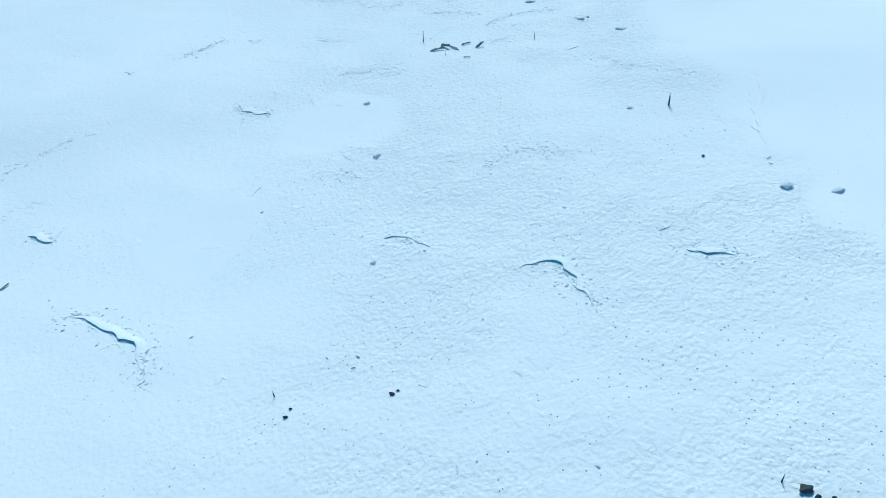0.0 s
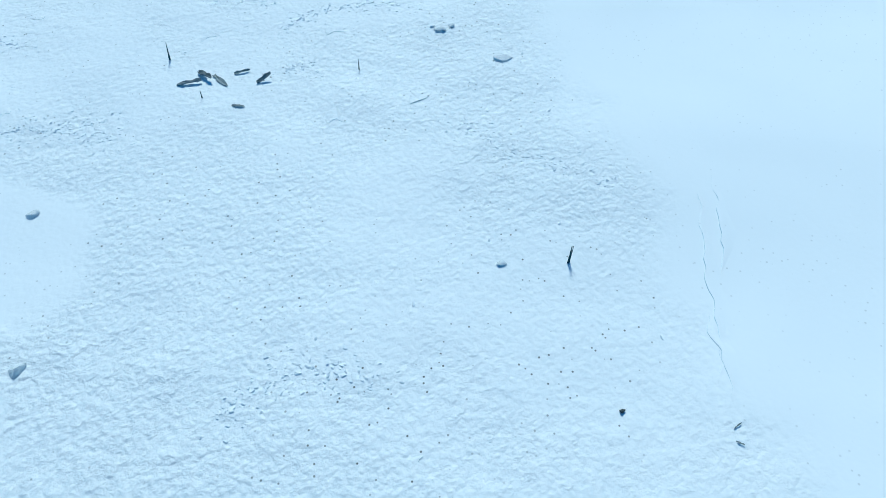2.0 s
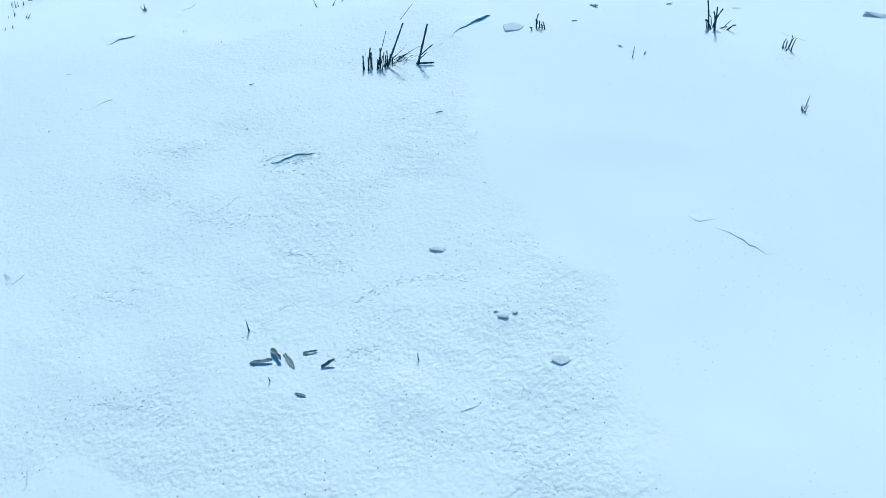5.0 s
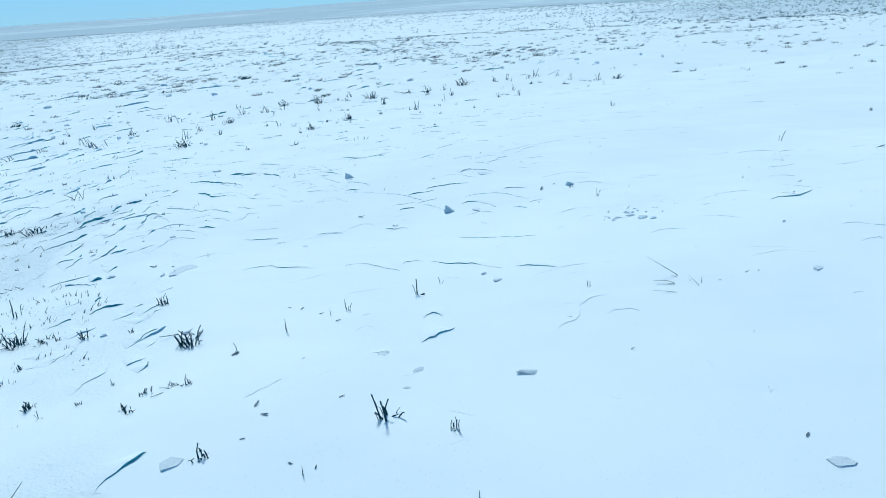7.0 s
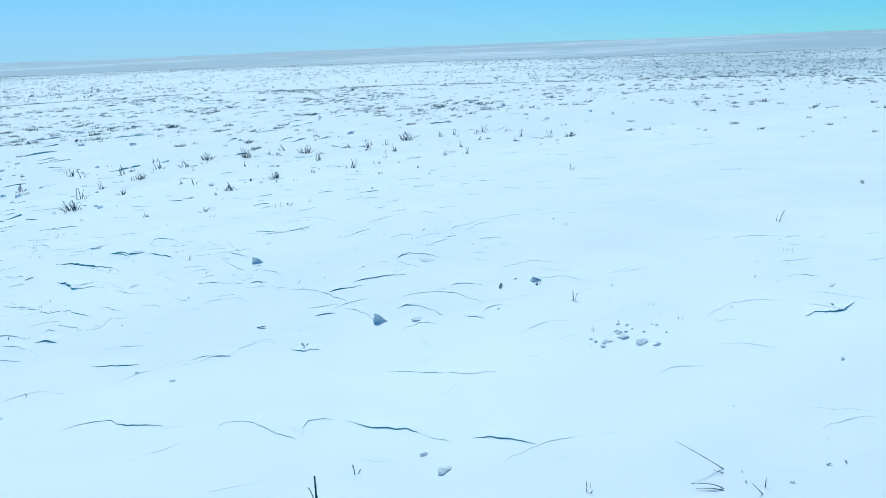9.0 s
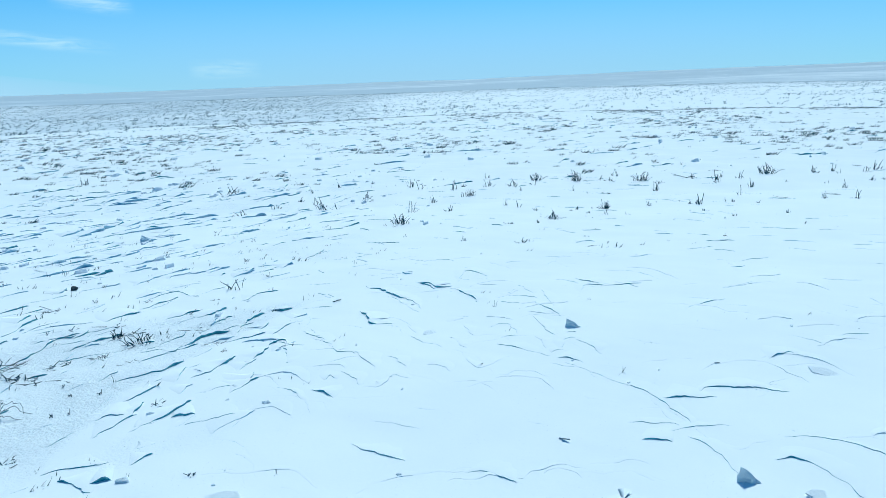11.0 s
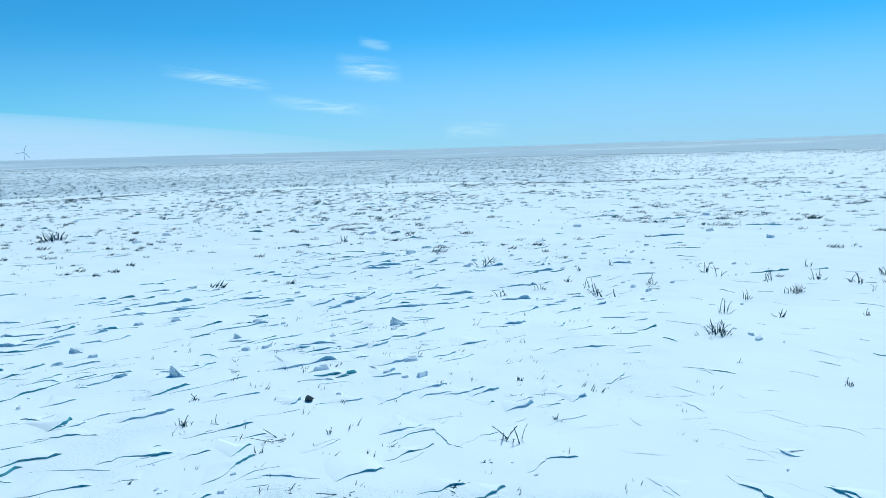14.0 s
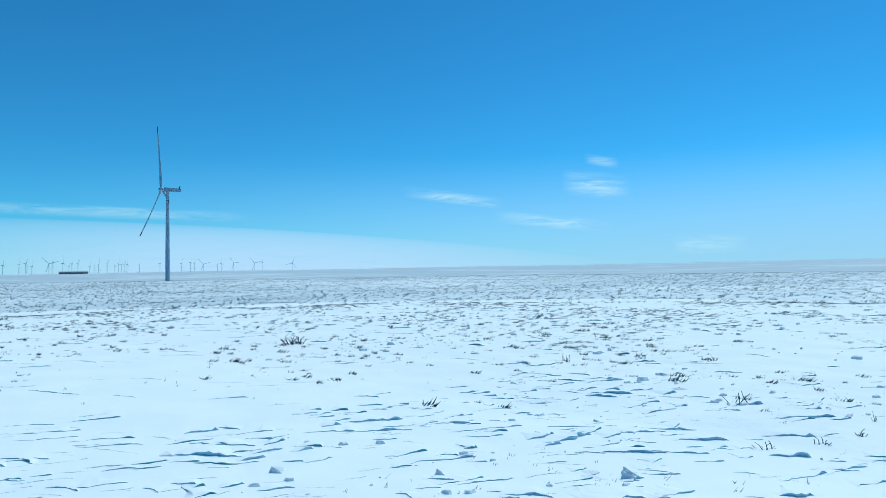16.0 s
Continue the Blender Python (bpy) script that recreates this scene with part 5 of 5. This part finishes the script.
    for base, lean, turn, length, radius, name in (((0, 0, -0.008), 0.30, 0.35, 0.165, 0.0034, "stem"), ((-0.004, -0.002, 0.006), 1.53, -0.05, 0.068, 0.0030, "foot"), ((0.006, 0.002, 0.03), 1.1, 0.5, 0.07, 0.0018, "twig"), ((0.0, 0.0, 0.012), 1.0, 0.45, 0.05, 0.0016, "twig")):
        bm = bmesh.new()
        stalk_mesh(bm, base, lean, turn, length, radius, 0.0, 6, 6, True, 0.0, 0.2)
        part(name, bm, STEM, root)
    root.matrix_basis = pose(x, y, ground_z(x, y))


stem_clump(0.751, 4.369)
footed_stem(0.894, 4.366)
bent_weed(-0.008, 7.565, 0.16, 25.0, 5)
leaning_stalk(3.698, 4.843, 0.20, 55, 150)
leaning_stalk(3.623, 4.769, 0.10, 70, 150, 1.2)
leaning_stalk(3.623, 4.778, 0.11, 55, 146, 2.0)
leaning_stalk(3.582, 4.689, 0.14, 80, 155, 0.2)
leaning_stalk(3.7, 4.703, 0.06, 40, 150)
leaning_stalk(3.688, 4.824, 0.05, 70, 150)
block(2.93, 8.49, 0.097, 0.075, "wedge")
block(3.289, 6.865, 0.085, 0.080, "wedge")
block(4.001, 7.726, 0.161, 0.061, "slab")
block(4.375, 6.887, 0.082, 0.053, "wedge")
block(4.09, 5.864, 0.055, 0.034, "ice")
block(4.177, 5.852, 0.069, 0.042, "ice")
block(4.197, 5.751, 0.089, 0.048, "ice")
block(4.228, 5.692, 0.068, 0.041, "ice")
block(4.036, 5.93, 0.028, 0.021, "ice")
block(1.373, 6.867, 0.167, 0.066, "slab")
block(0.906, 7.025, 0.073, 0.050, "ice")
block(3.48, 6.76, 0.109, 0.054, "slab")
block(1.301, 7.639, 0.057, 0.038, "ice")
block(2.011, 6.996, 0.035, 0.025, "ice")
block(2.164, 6.785, 0.042, 0.023, "ice")
block(1.374, 1.971, 0.042, 0.038, "ice")
block(1.486, 1.919, 0.039, 0.039, "ice")
block(0.249, 2.43, 0.041, 0.041, "ice")
block(0.222, 2.773, 0.034, 0.026, "ice")
block(1.1, 2.482, 0.024, 0.019, "ice")
block(1.244, 3.061, 0.054, 0.061, "slab")
block(1.12, 3.201, 0.035, 0.026, "ice")
block(1.15, 3.21, 0.024, 0.022, "ice")
block(1.1, 3.218, 0.018, 0.016, "ice")
block(1.22, 2.167, 0.013, 0.010, "clod")
block(1.267, 4.573, 0.122, 0.082, "slab")
block(2.24, 4.72, 0.062, 0.039, "slab")
block(2.154, 4.928, 0.059, 0.035, "slab")
block(2.619, 4.467, 0.121, 0.060, "lump")
block(2.928, 5.34, 0.069, 0.049, "lump")
block(-1.916, 7.708, 0.125, 0.055, "wedge")
block(1.321, 6.793, 0.142, 0.059, "slab")
block(0.953, 3.442, 0.051, 0.034, "lump")
block(-2.34, 10.12, 0.159, 0.109, "wedge")
block(-5.23, 15.92, 0.416, 0.146, "slab")
block(-4.31, 14.41, 0.320, 0.142, "lump")
block(-4.19, 14.79, 0.400, 0.146, "slab")
block(-4, 14.96, 0.255, 0.109, "slab")
block(-3.82, 10.43, 0.183, 0.073, "lump")
block(-1.03, 9.93, 0.099, 0.050, "clod")
block(2.06, 8.5, 0.097, 0.041, "slab")
block(-1.48, 12.15, 0.154, 0.095, "wedge")
block(-1.72, 11.98, 0.213, 0.047, "slab")
block(-2.68, 11.21, 0.094, 0.070, "wedge")
block(-0.87, 11.52, 0.125, 0.042, "lump")
block(-2.18, 9.62, 0.156, 0.046, "slab")
block(-5.04, 10.06, 0.211, 0.112, "lump")
block(-3.76, 10.37, 0.130, 0.065, "wedge")
block(-1.55, 12.29, 0.152, 0.087, "wedge")
block(-1.82, 12.1, 0.184, 0.054, "slab")
block(10.28, 21, 0.256, 0.128, "lump")
block(0.652, 1.248, 0.016, 0.013, "ice")
block(0.232, 1.924, 0.027, 0.021, "ice")
block(4.293, 4.543, 0.087, 0.044, "slab")
block(4.594, 4.027, 0.136, 0.062, "slab")
block(3.221, 3.571, 0.088, 0.048, "slab")
block(2.153, 4.62, 0.036, 0.018, "slab")
block(2.904, 5.467, 0.042, 0.030, "ice")
block(3.384, 3.476, 0.049, 0.029, "slab")
# bits of the shattered ice heap
bits_rng = random.Random(31)
for k in range(16):
    block(4.17 + bits_rng.gauss(0, 0.13), 5.90 + bits_rng.gauss(0, 0.05), bits_rng.uniform(0.014, 0.040), bits_rng.uniform(0.014, 0.030), "ice")
scrap(0.51, 3.11, 0.060, 0.026, "leaf")
scrap(0.545, 3.128, 0.052, 0.041, "leaf")
scrap(0.58, 3.111, 0.055, 0.024, "leaf")
scrap(0.63, 3.133, 0.039, 0.022, "leaf")
scrap(0.46, 3.21, 0.017, 0.044, "stem")
scrap(0.681, 3.091, 0.039, 0.049, "leaf")
scrap(0.902, 3.091, 0.016, 0.028, "stem")
scrap(0.54, 3.056, 0.013, 0.019, "stem")
scrap(0.62, 3.014, 0.031, 0.014, "leaf")
leaning_stalk(1.221, 2.46, 0.052, 3, 90, 0.02, 0.0019)
leaning_stalk(1.223, 2.461, 0.048, 6, 60, 0.02, 0.0014)
scrap(1.39, 2.11, 0.016, 0.008, "leaf")
scrap(1.382, 2.083, 0.014, 0.008, "leaf")
block(0.994, 1.141, 0.030, 0.020, "clod")
block(1.008, 1.125, 0.014, 0.010, "clod")
scrap(0.963, 1.163, 0.012, 0.025, "stem")
block(1.033, 1.119, 0.013, 0.008, "clod")
block(0.264, 1.486, 0.017, 0.011, "clod")
block(0.28, 1.494, 0.009, 0.007, "clod")
block(0.031, 1.468, 0.012, 0.010, "clod")
block(0.04, 1.489, 0.009, 0.006, "clod")
scrap(-0, 1.531, 0.010, 0.018, "stem")
scrap(0.179, 1.576, 0.013, 0.010, "leaf")
scrap(0.189, 1.608, 0.013, 0.008, "leaf")
scrap(-0.845, 2.073, 0.030, 0.015, "leaf")
scrap(0.116, 1.618, 0.010, 0.008, "leaf")
scrap(2.152, 3.941, 0.018, 0.035, "stem")
scrap(0.277, 4.311, 0.019, 0.014, "leaf")
scrap(0.971, 4.05, 0.025, 0.017, "leaf")
scrap(1.609, 4.702, 0.038, 0.021, "leaf")
scrap(1.677, 4.301, 0.019, 0.038, "stem")
scrap(1.649, 4.378, 0.019, 0.015, "leaf")
scrap(1.725, 4.32, 0.019, 0.019, "leaf")
scrap(1.514, 4.592, 0.021, 0.013, "leaf")
scrap(1.905, 4.676, 0.027, 0.016, "leaf")
scrap(2.681, 7.197, 0.053, 0.021, "leaf")
scrap(4.134, 6.932, 0.085, 0.040, "leaf")
scrap(4.285, 6.991, 0.024, 0.024, "leaf")
scrap(3.554, 7.873, 0.027, 0.013, "leaf")
scrap(1.35, 9.23, 0.063, 0.029, "leaf")
scrap(3.068, 4.394, 0.017, 0.013, "leaf")
scrap(3.572, 4.25, 0.014, 0.009, "leaf")
scrap(1.828, 5.065, 0.014, 0.014, "leaf")
scrap(3.944, 3.448, 0.081, 0.062, "leaf")
scrap(4.021, 3.456, 0.024, 0.039, "stem")
scrap(3.7, 3.5, 0.036, 0.018, "leaf")
scrap(3.231, 3.701, 0.028, 0.014, "leaf")
scrap(4.033, 3.693, 0.020, 0.035, "stem")
scrap(8.515, 7.353, 0.143, 0.057, "leaf")
scrap(6.76, 6, 0.076, 0.032, "leaf")
scrap(7.699, 5.614, 0.048, 0.036, "leaf")
scrap(4.756, 4.275, 0.060, 0.020, "leaf")
scrap(3.728, 4.721, 0.023, 0.034, "stem")
scrap(3.726, 4.804, 0.015, 0.012, "leaf")
scrap(3.698, 4.767, 0.014, 0.012, "leaf")
scrap(3.813, 4.691, 0.014, 0.012, "leaf")
scrap(3.979, 4.686, 0.018, 0.015, "leaf")
scrap(4.035, 4.665, 0.015, 0.012, "leaf")
scrap(1.81, 5.433, 0.023, 0.057, "stem")
scrap(2.13, 5.493, 0.029, 0.058, "stem")
scrap(2.043, 5.473, 0.023, 0.035, "stem")
scrap(1.932, 5.657, 0.024, 0.021, "leaf")
scrap(2.006, 5.521, 0.023, 0.023, "leaf")
scrap(2.059, 5.376, 0.028, 0.017, "leaf")
scrap(1.875, 5.714, 0.021, 0.018, "leaf")
scrap(1.556, 5.317, 0.039, 0.028, "leaf")
scrap(1.59, 4.789, 0.033, 0.019, "leaf")


# ---- grass of the middle field and of the rise: too many to count ----
def grass_field(name, label, spots, blades, h0, h1, w, lean, seed, mat=STRAW):
    """Many clumps of flat-sided dry blades in one mesh; spots is an array of x, y, size."""
    rng = np.random.default_rng(seed)
    n = len(spots)
    x = np.repeat(spots[:, 0], blades)
    y = np.repeat(spots[:, 1], blades)
    size = np.repeat(spots[:, 2], blades)
    base = np.repeat(ground_many(spots[:, 0], spots[:, 1]), blades)
    m = n * blades
    ang, rad = rng.uniform(0, 6.283, m), np.sqrt(rng.random(m)) * size * 0.8
    bx, by = x + np.cos(ang) * rad * 1.3, y + np.sin(ang) * rad * 0.7
    tall = rng.uniform(h0, h1, m) * size * 2.0
    turn = rng.normal(0.5, 0.9, m)
    out = np.abs(rng.normal(lean, 0.35, m)) * tall
    tx, ty = bx + np.cos(turn) * out, by + np.sin(turn) * out
    face = rng.uniform(0, 3.1416, m)
    wx, wy = np.cos(face) * w * size * 0.5, np.sin(face) * w * size * 0.5
    z0 = base - 0.02
    co = np.empty((m, 4, 3))
    co[:, 0] = np.stack([bx - wx, by - wy, z0], -1)
    co[:, 1] = np.stack([bx + wx, by + wy, z0], -1)
    co[:, 2] = np.stack([bx - wy, by + wx, z0], -1)
    co[:, 3] = np.stack([tx, ty, base + tall], -1)
    k = np.arange(m)[:, None] * 4
    tri = np.concatenate([k + np.array([[0, 1, 3]]), k + np.array([[1, 2, 3]]), k + np.array([[2, 0, 3]])], 1).reshape(-1).astype(np.int32)
    me = bpy.data.meshes.new(name)
    me.vertices.add(m * 4)
    me.vertices.foreach_set("co", co.reshape(-1).astype(np.float32))
    me.loops.add(len(tri))
    me.loops.foreach_set("vertex_index", tri)
    me.polygons.add(len(tri) // 3)
    me.polygons.foreach_set("loop_start", np.arange(0, len(tri), 3, dtype=np.int32))
    me.update(calc_edges=True)
    me.materials.append(mat)
    return tagged(new(name, me), label, "grass", kind="stuff")


def sector_spots(count, r0, r1, a0, a1, s0, s1, seed, keep):
    rng = np.random.default_rng(seed)
    r = np.sqrt(rng.uniform(r0 * r0, r1 * r1, count))
    a = np.radians(rng.uniform(a0, a1, count))
    x, y = 1.5 + np.sin(a) * r, 6.0 + np.cos(a) * r
    ok = rng.random(count) < keep(x, y, r, np.degrees(a))
    s = rng.uniform(s0, s1, count) * (0.7 + 0.6 * rng.random(count))
    return np.stack([x, y, s], -1)[ok]


def middle_keep(x, y, r, a):
    clump = fbm(x / 2.6, y / 2.6, 83, 3)
    left = smooth(10.0, 19.0, r - 6.0 * smooth(20.0, 60.0, a))
    return np.clip(0.25 + (clump - 0.42) * 3.4, 0.05, 1) * (0.05 + 0.95 * left)


def rise_keep(x, y, r, a):
    clump = fbm(x / 12.0, y / 12.0, 87, 3)
    hollow_here = smooth(-11.0, -3.0, a) * (1 - smooth(30.0, 48.0, a)) * (1 - smooth(120.0, 210.0, r))
    return np.clip(0.80 + (clump - 0.45) * 1.2 - 0.52 * hollow_here, 0.05, 1) * smooth(40.0, 58.0, r)


grass_field("field_grass", "dark wind-flattened grass tussocks scattered over the snow field", sector_spots(12500, 9.5, 42.0, -84, 78, 0.035, 0.130, 5, middle_keep), 16, 0.06, 0.30, 0.27, 1.5, 6, FIELD_GRASS)
grass_field("field_stubble", "thin dry stubble between the tussocks of the snow field", sector_spots(15000, 9.5, 40.0, -84, 78, 0.020, 0.060, 15, middle_keep), 5, 0.12, 0.50, 0.22, 0.8, 16, FIELD_GRASS)
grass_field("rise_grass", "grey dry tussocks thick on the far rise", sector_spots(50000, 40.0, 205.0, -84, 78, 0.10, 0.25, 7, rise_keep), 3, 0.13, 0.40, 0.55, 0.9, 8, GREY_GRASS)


def near_straws():
    rng = np.random.default_rng(12)
    count = 1000
    x, y = rng.uniform(-3.0, 6.0, count), rng.uniform(4.6, 13.0, count)
    s = rng.uniform(0.012, 0.035, count) * (0.7 + 0.6 * smooth(5.0, 10.0, y))
    keep = (fbm(x / 1.2, y / 1.2, 93, 3) > 0.50) & ((x < 1.6) | (y < 6.3) | ((y > 10.5) & (rng.random(count) < 0.4)) | (rng.random(count) < 0.06))
    rows = np.stack([x, y, s], -1)[keep]
    n = 520
    hx, hy = rng.uniform(-1.9, 0.9, n), rng.uniform(4.9, 7.2, n)
    dense = fbm(hx / 0.5, hy / 0.5, 95, 3) > 0.47
    hollow_bits = np.stack([hx, hy, rng.uniform(0.016, 0.042, n)], -1)[dense]
    return np.concatenate([rows, hollow_bits])


grass_field("straw_bits", "scattered bits of straw and stem ends in the snow", near_straws(), 3, 0.10, 0.5, 0.34, 1.2, 13, STEM)


# ---- wind turbines ----
def ring_tube(bm, rows, sides):
    rings = [[bm.verts.new((c[0] + math.cos(q) * r, c[1] + math.sin(q) * r, c[2])) for q in [2 * math.pi * n / sides for n in range(sides)]] for c, r in rows]
    for lower, upper in zip(rings, rings[1:]):
        for n in range(sides):
            bm.faces.new((lower[n], lower[(n + 1) % sides], upper[(n + 1) % sides], upper[n]))
    bm.faces.new(rings[-1])
    bm.faces.new(rings[0][::-1])


def blade_mesh(length, s0, s1):
    """A stretch of a rotor blade along z, from s0 to s1 of its length."""
    bm = bmesh.new()
    rings = []
    for k in range(9):
        s = s0 + (s1 - s0) * k / 8
        chord = length * (0.03 + 0.042 * math.sin(min(1.0, s / 0.22) * 1.571) * (1 - s) ** 0.75 + 0.004)
        thick = chord * (0.75 - 0.55 * min(1.0, s / 0.2))
        twist = radians(18 * (1 - s))
        ring = []
        for q in [2 * math.pi * n / 10 for n in range(10)]:
            u, v = math.cos(q) * chord / 2 - chord * 0.15, math.sin(q) * thick / 2
            ring.append(bm.verts.new((u * math.cos(twist) - v * math.sin(twist), u * math.sin(twist) + v * math.cos(twist) - 1.5 * s * s, s * length)))
        rings.append(ring)
    for lower, upper in zip(rings, rings[1:]):
        for n in range(10):
            bm.faces.new((lower[n], lower[(n + 1) % 10], upper[(n + 1) % 10], upper[n]))
    bm.faces.new(rings[-1])
    bm.faces.new(rings[0][::-1])
    return bm


def make_turbine(spin, facing, label, paint=TOWER):
    """Rotor axis along -y of the thing, turned by facing degrees; spin turns the rotor."""
    root = tagged(new("wind_turbine"), label, "wind turbine", "wind farm")
    bm = bmesh.new()
    ring_tube(bm, [((0, 0, -2.0), 3.6), ((0, 0, 0.6), 3.6), ((0, 0, 0.65), 3.1)], 24)
    part("foundation", bm, BUILDING, root, "grey concrete foot")
    bm = bmesh.new()
    ring_tube(bm, [((0, 0, 0.6), 2.15), ((0, 0, 2.0), 2.1), ((0, 0, 30.0), 1.9), ((0, 0, 60.0), 1.6), ((0, 0, 83.0), 1.35)], 24)
    part("tower", bm, paint, root)
    turned = Matrix.Rotation(radians(facing), 4, "Z")
    bm = bmesh.new()
    bmesh.ops.create_cube(bm, size=1.0)
    for v in bm.verts:
        v.co = Vector((v.co.x * 3.8, v.co.y * 15.5 + 4.2, v.co.z * (3.8 if v.co.y < 0 else 3.0) + 85.0))
    bmesh.ops.bevel(bm, geom=list(bm.edges), offset=0.6, segments=2, affect="EDGES")
    bm.transform(turned)
    nacelle = part("nacelle", bm, paint, root)
    bm = bmesh.new()
    bmesh.ops.create_cube(bm, size=1.0)
    for v in bm.verts:
        v.co = Vector((v.co.x * 2.2, v.co.y * 0.8 + 10.6, v.co.z * 2.4 + 87.4))
    bm.transform(turned)
    part("cooler", bm, BUILDING, nacelle, "dark cooler on the nacelle's tail")
    bm = bmesh.new()
    bmesh.ops.create_uvsphere(bm, u_segments=16, v_segments=10, radius=2.0)
    for v in bm.verts:
        v.co = Vector((v.co.x, v.co.y * 1.4 - 5.2, v.co.z + 85.0))
    bm.transform(turned)
    part("hub", bm, paint, root)
    for k in range(3):
        place = turned @ Matrix.Translation((0, -5.4, 85.0)) @ Matrix.Rotation(radians(-5), 4, "X") @ Matrix.Rotation(radians(spin + 120 * k), 4, "Y") @ Matrix.Rotation(radians(4), 4, "X")
        bm = blade_mesh(62.0, 0.0, 0.90)
        bm.transform(place)
        blade = part("blade", bm, paint, root)
        bm = blade_mesh(62.0, 0.90, 1.0)
        bm.transform(place)
        part("blade_tip", bm, REDBAND, blade, "red painted blade tip")
    return root


TOWER_AT = (-588.4, 283.0)
big = make_turbine(-12.4, 0.0, "tall pale grey three-blade wind turbine on the open snow plain")
big.matrix_basis = pose(*TOWER_AT, ground_z(*TOWER_AT), 0, 0, -12.0)

far_rng = random.Random(21)
far_kinds = [make_turbine(far_rng.uniform(0, 120), 0.0, "small distant wind turbine in a row on the horizon", HAZE_PALE_PAINT) for _ in range(4)]
FAR_BEARINGS = [76.1, 76.1, 75.1, 74.7, 74.6, 74.3, 73.2, 73.0, 72.3, 71.9, 71.7, 71.3, 70.5, 70.2, 69.9, 69.3, 68.8, 68.5, 68.3, 68.1, 67.9, 67.0, 65.5, 63.9, 63.2, 62.9, 62.2, 61.1, 60.8, 59.8, 58.1, 57.5, 55.0, 77.5, 79.0, 81.0]
OPEN_ROTORS = [73.2, 62.2, 59.8, 58.1, 55.0]
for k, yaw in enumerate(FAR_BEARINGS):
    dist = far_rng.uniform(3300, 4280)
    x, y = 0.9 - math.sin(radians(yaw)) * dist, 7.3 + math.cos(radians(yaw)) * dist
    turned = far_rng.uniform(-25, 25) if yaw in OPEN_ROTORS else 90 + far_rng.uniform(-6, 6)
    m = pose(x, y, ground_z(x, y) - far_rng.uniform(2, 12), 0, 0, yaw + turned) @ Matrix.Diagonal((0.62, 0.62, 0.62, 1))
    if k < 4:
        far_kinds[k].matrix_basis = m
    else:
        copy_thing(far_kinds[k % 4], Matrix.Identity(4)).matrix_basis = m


def far_building(x, y, width, depth, height, turn):
    root = tagged(new("far_building"), "low dark building far off on the snow plain", "building")
    bm = bmesh.new()
    bmesh.ops.create_cube(bm, size=1.0)
    for v in bm.verts:
        v.co = Vector((v.co.x * width, v.co.y * depth, (v.co.z + 0.5) * height))
    part("wall", bm, BUILDING, root)
    bm = bmesh.new()
    e = 0.8
    a = [(-width / 2 - e, -depth / 2 - e, height), (width / 2 + e, -depth / 2 - e, height), (width / 2 + e, depth / 2 + e, height), (-width / 2 - e, depth / 2 + e, height)]
    r = [(-width / 2 - e, 0, height + 3.0), (width / 2 + e, 0, height + 3.0)]
    v = [bm.verts.new(p) for p in a + r]
    for f in ((0, 1, 5, 4), (2, 3, 4, 5), (1, 2, 5), (3, 0, 4), (3, 2, 1, 0)):
        bm.faces.new([v[n] for n in f])
    part("roof", bm, TOWER, root, "snowy pitched roof")
    root.matrix_basis = pose(x, y, ground_z(x, y) - 0.5, 0, 0, turn)


far_building(0.9 - math.sin(radians(71.6)) * 2600, 7.3 + math.cos(radians(71.6)) * 2600, 88.0, 16.0, 7.0, 71.6)


# ---- thin clouds, far off ----
def cloud(yaw0, yaw1, up0, up1, density, name="cloud", label="thin white wisp of cirrus cloud", slope=0.0, bow=0.0, mat=CLOUD, far=4480.0):
    """A curved sheet of thin cloud between two bearings (degrees left of north) and two heights (degrees)."""
    me = bpy.data.meshes.new(name)
    n, dist = 24, far
    co, uv, faces = [], [], []
    for k in range(n + 1):
        s = k / n
        yaw = radians(yaw0 + (yaw1 - yaw0) * s)
        for t in (0.0, 1.0):
            up = radians(up0 + (up1 - up0) * t + slope * (s - 0.5) - bow * (s - 0.5) ** 2)
            co.append((0.9 - math.sin(yaw) * dist, 7.3 + math.cos(yaw) * dist, 1.5 + math.tan(up) * dist))
            uv.append((s, t))
    for k in range(n):
        faces.append((2 * k, 2 * k + 2, 2 * k + 3, 2 * k + 1))
    me.from_pydata(co, [], faces)
    layer = me.uv_layers.new(name="UVMap")
    for loop in me.loops:
        layer.data[loop.index].uv = uv[loop.vertex_index]
    me.materials.append(mat)
    ob = tagged(new(name, me), label, "cloud", kind="structure")
    ob["density"] = density
    ob.visible_shadow = False
    return ob


cloud(45.5, 36.5, 5.6, 6.8, 0.75, slope=-1.2)
cloud(31.5, 25.5, 5.7, 8.2, 0.7, slope=-0.8)
cloud(29.5, 26.5, 8.4, 9.5, 0.5, slope=-0.6)
cloud(37.5, 27.0, 3.2, 4.6, 0.5, slope=-1.3)
cloud(22.5, 16.5, 0.7, 2.6, 0.55)
cloud(80.0, 58.0, 4.2, 5.3, 0.5, slope=-0.4)
cloud(92.0, 20.0, -7.0, 3.46, 0.95, "cloud_bank", "pale bank of haze and cloud low over the plain", slope=-4.4, bow=7.2, mat=BANK, far=4540.0)
# added glowing sheet; its pale blue covers the sky's turquoise near the horizon
cloud(80.0, -80.0, -10.0, 10.0, 0.75, "haze", "pale haze along the horizon", mat=HAZE, far=4620.0)
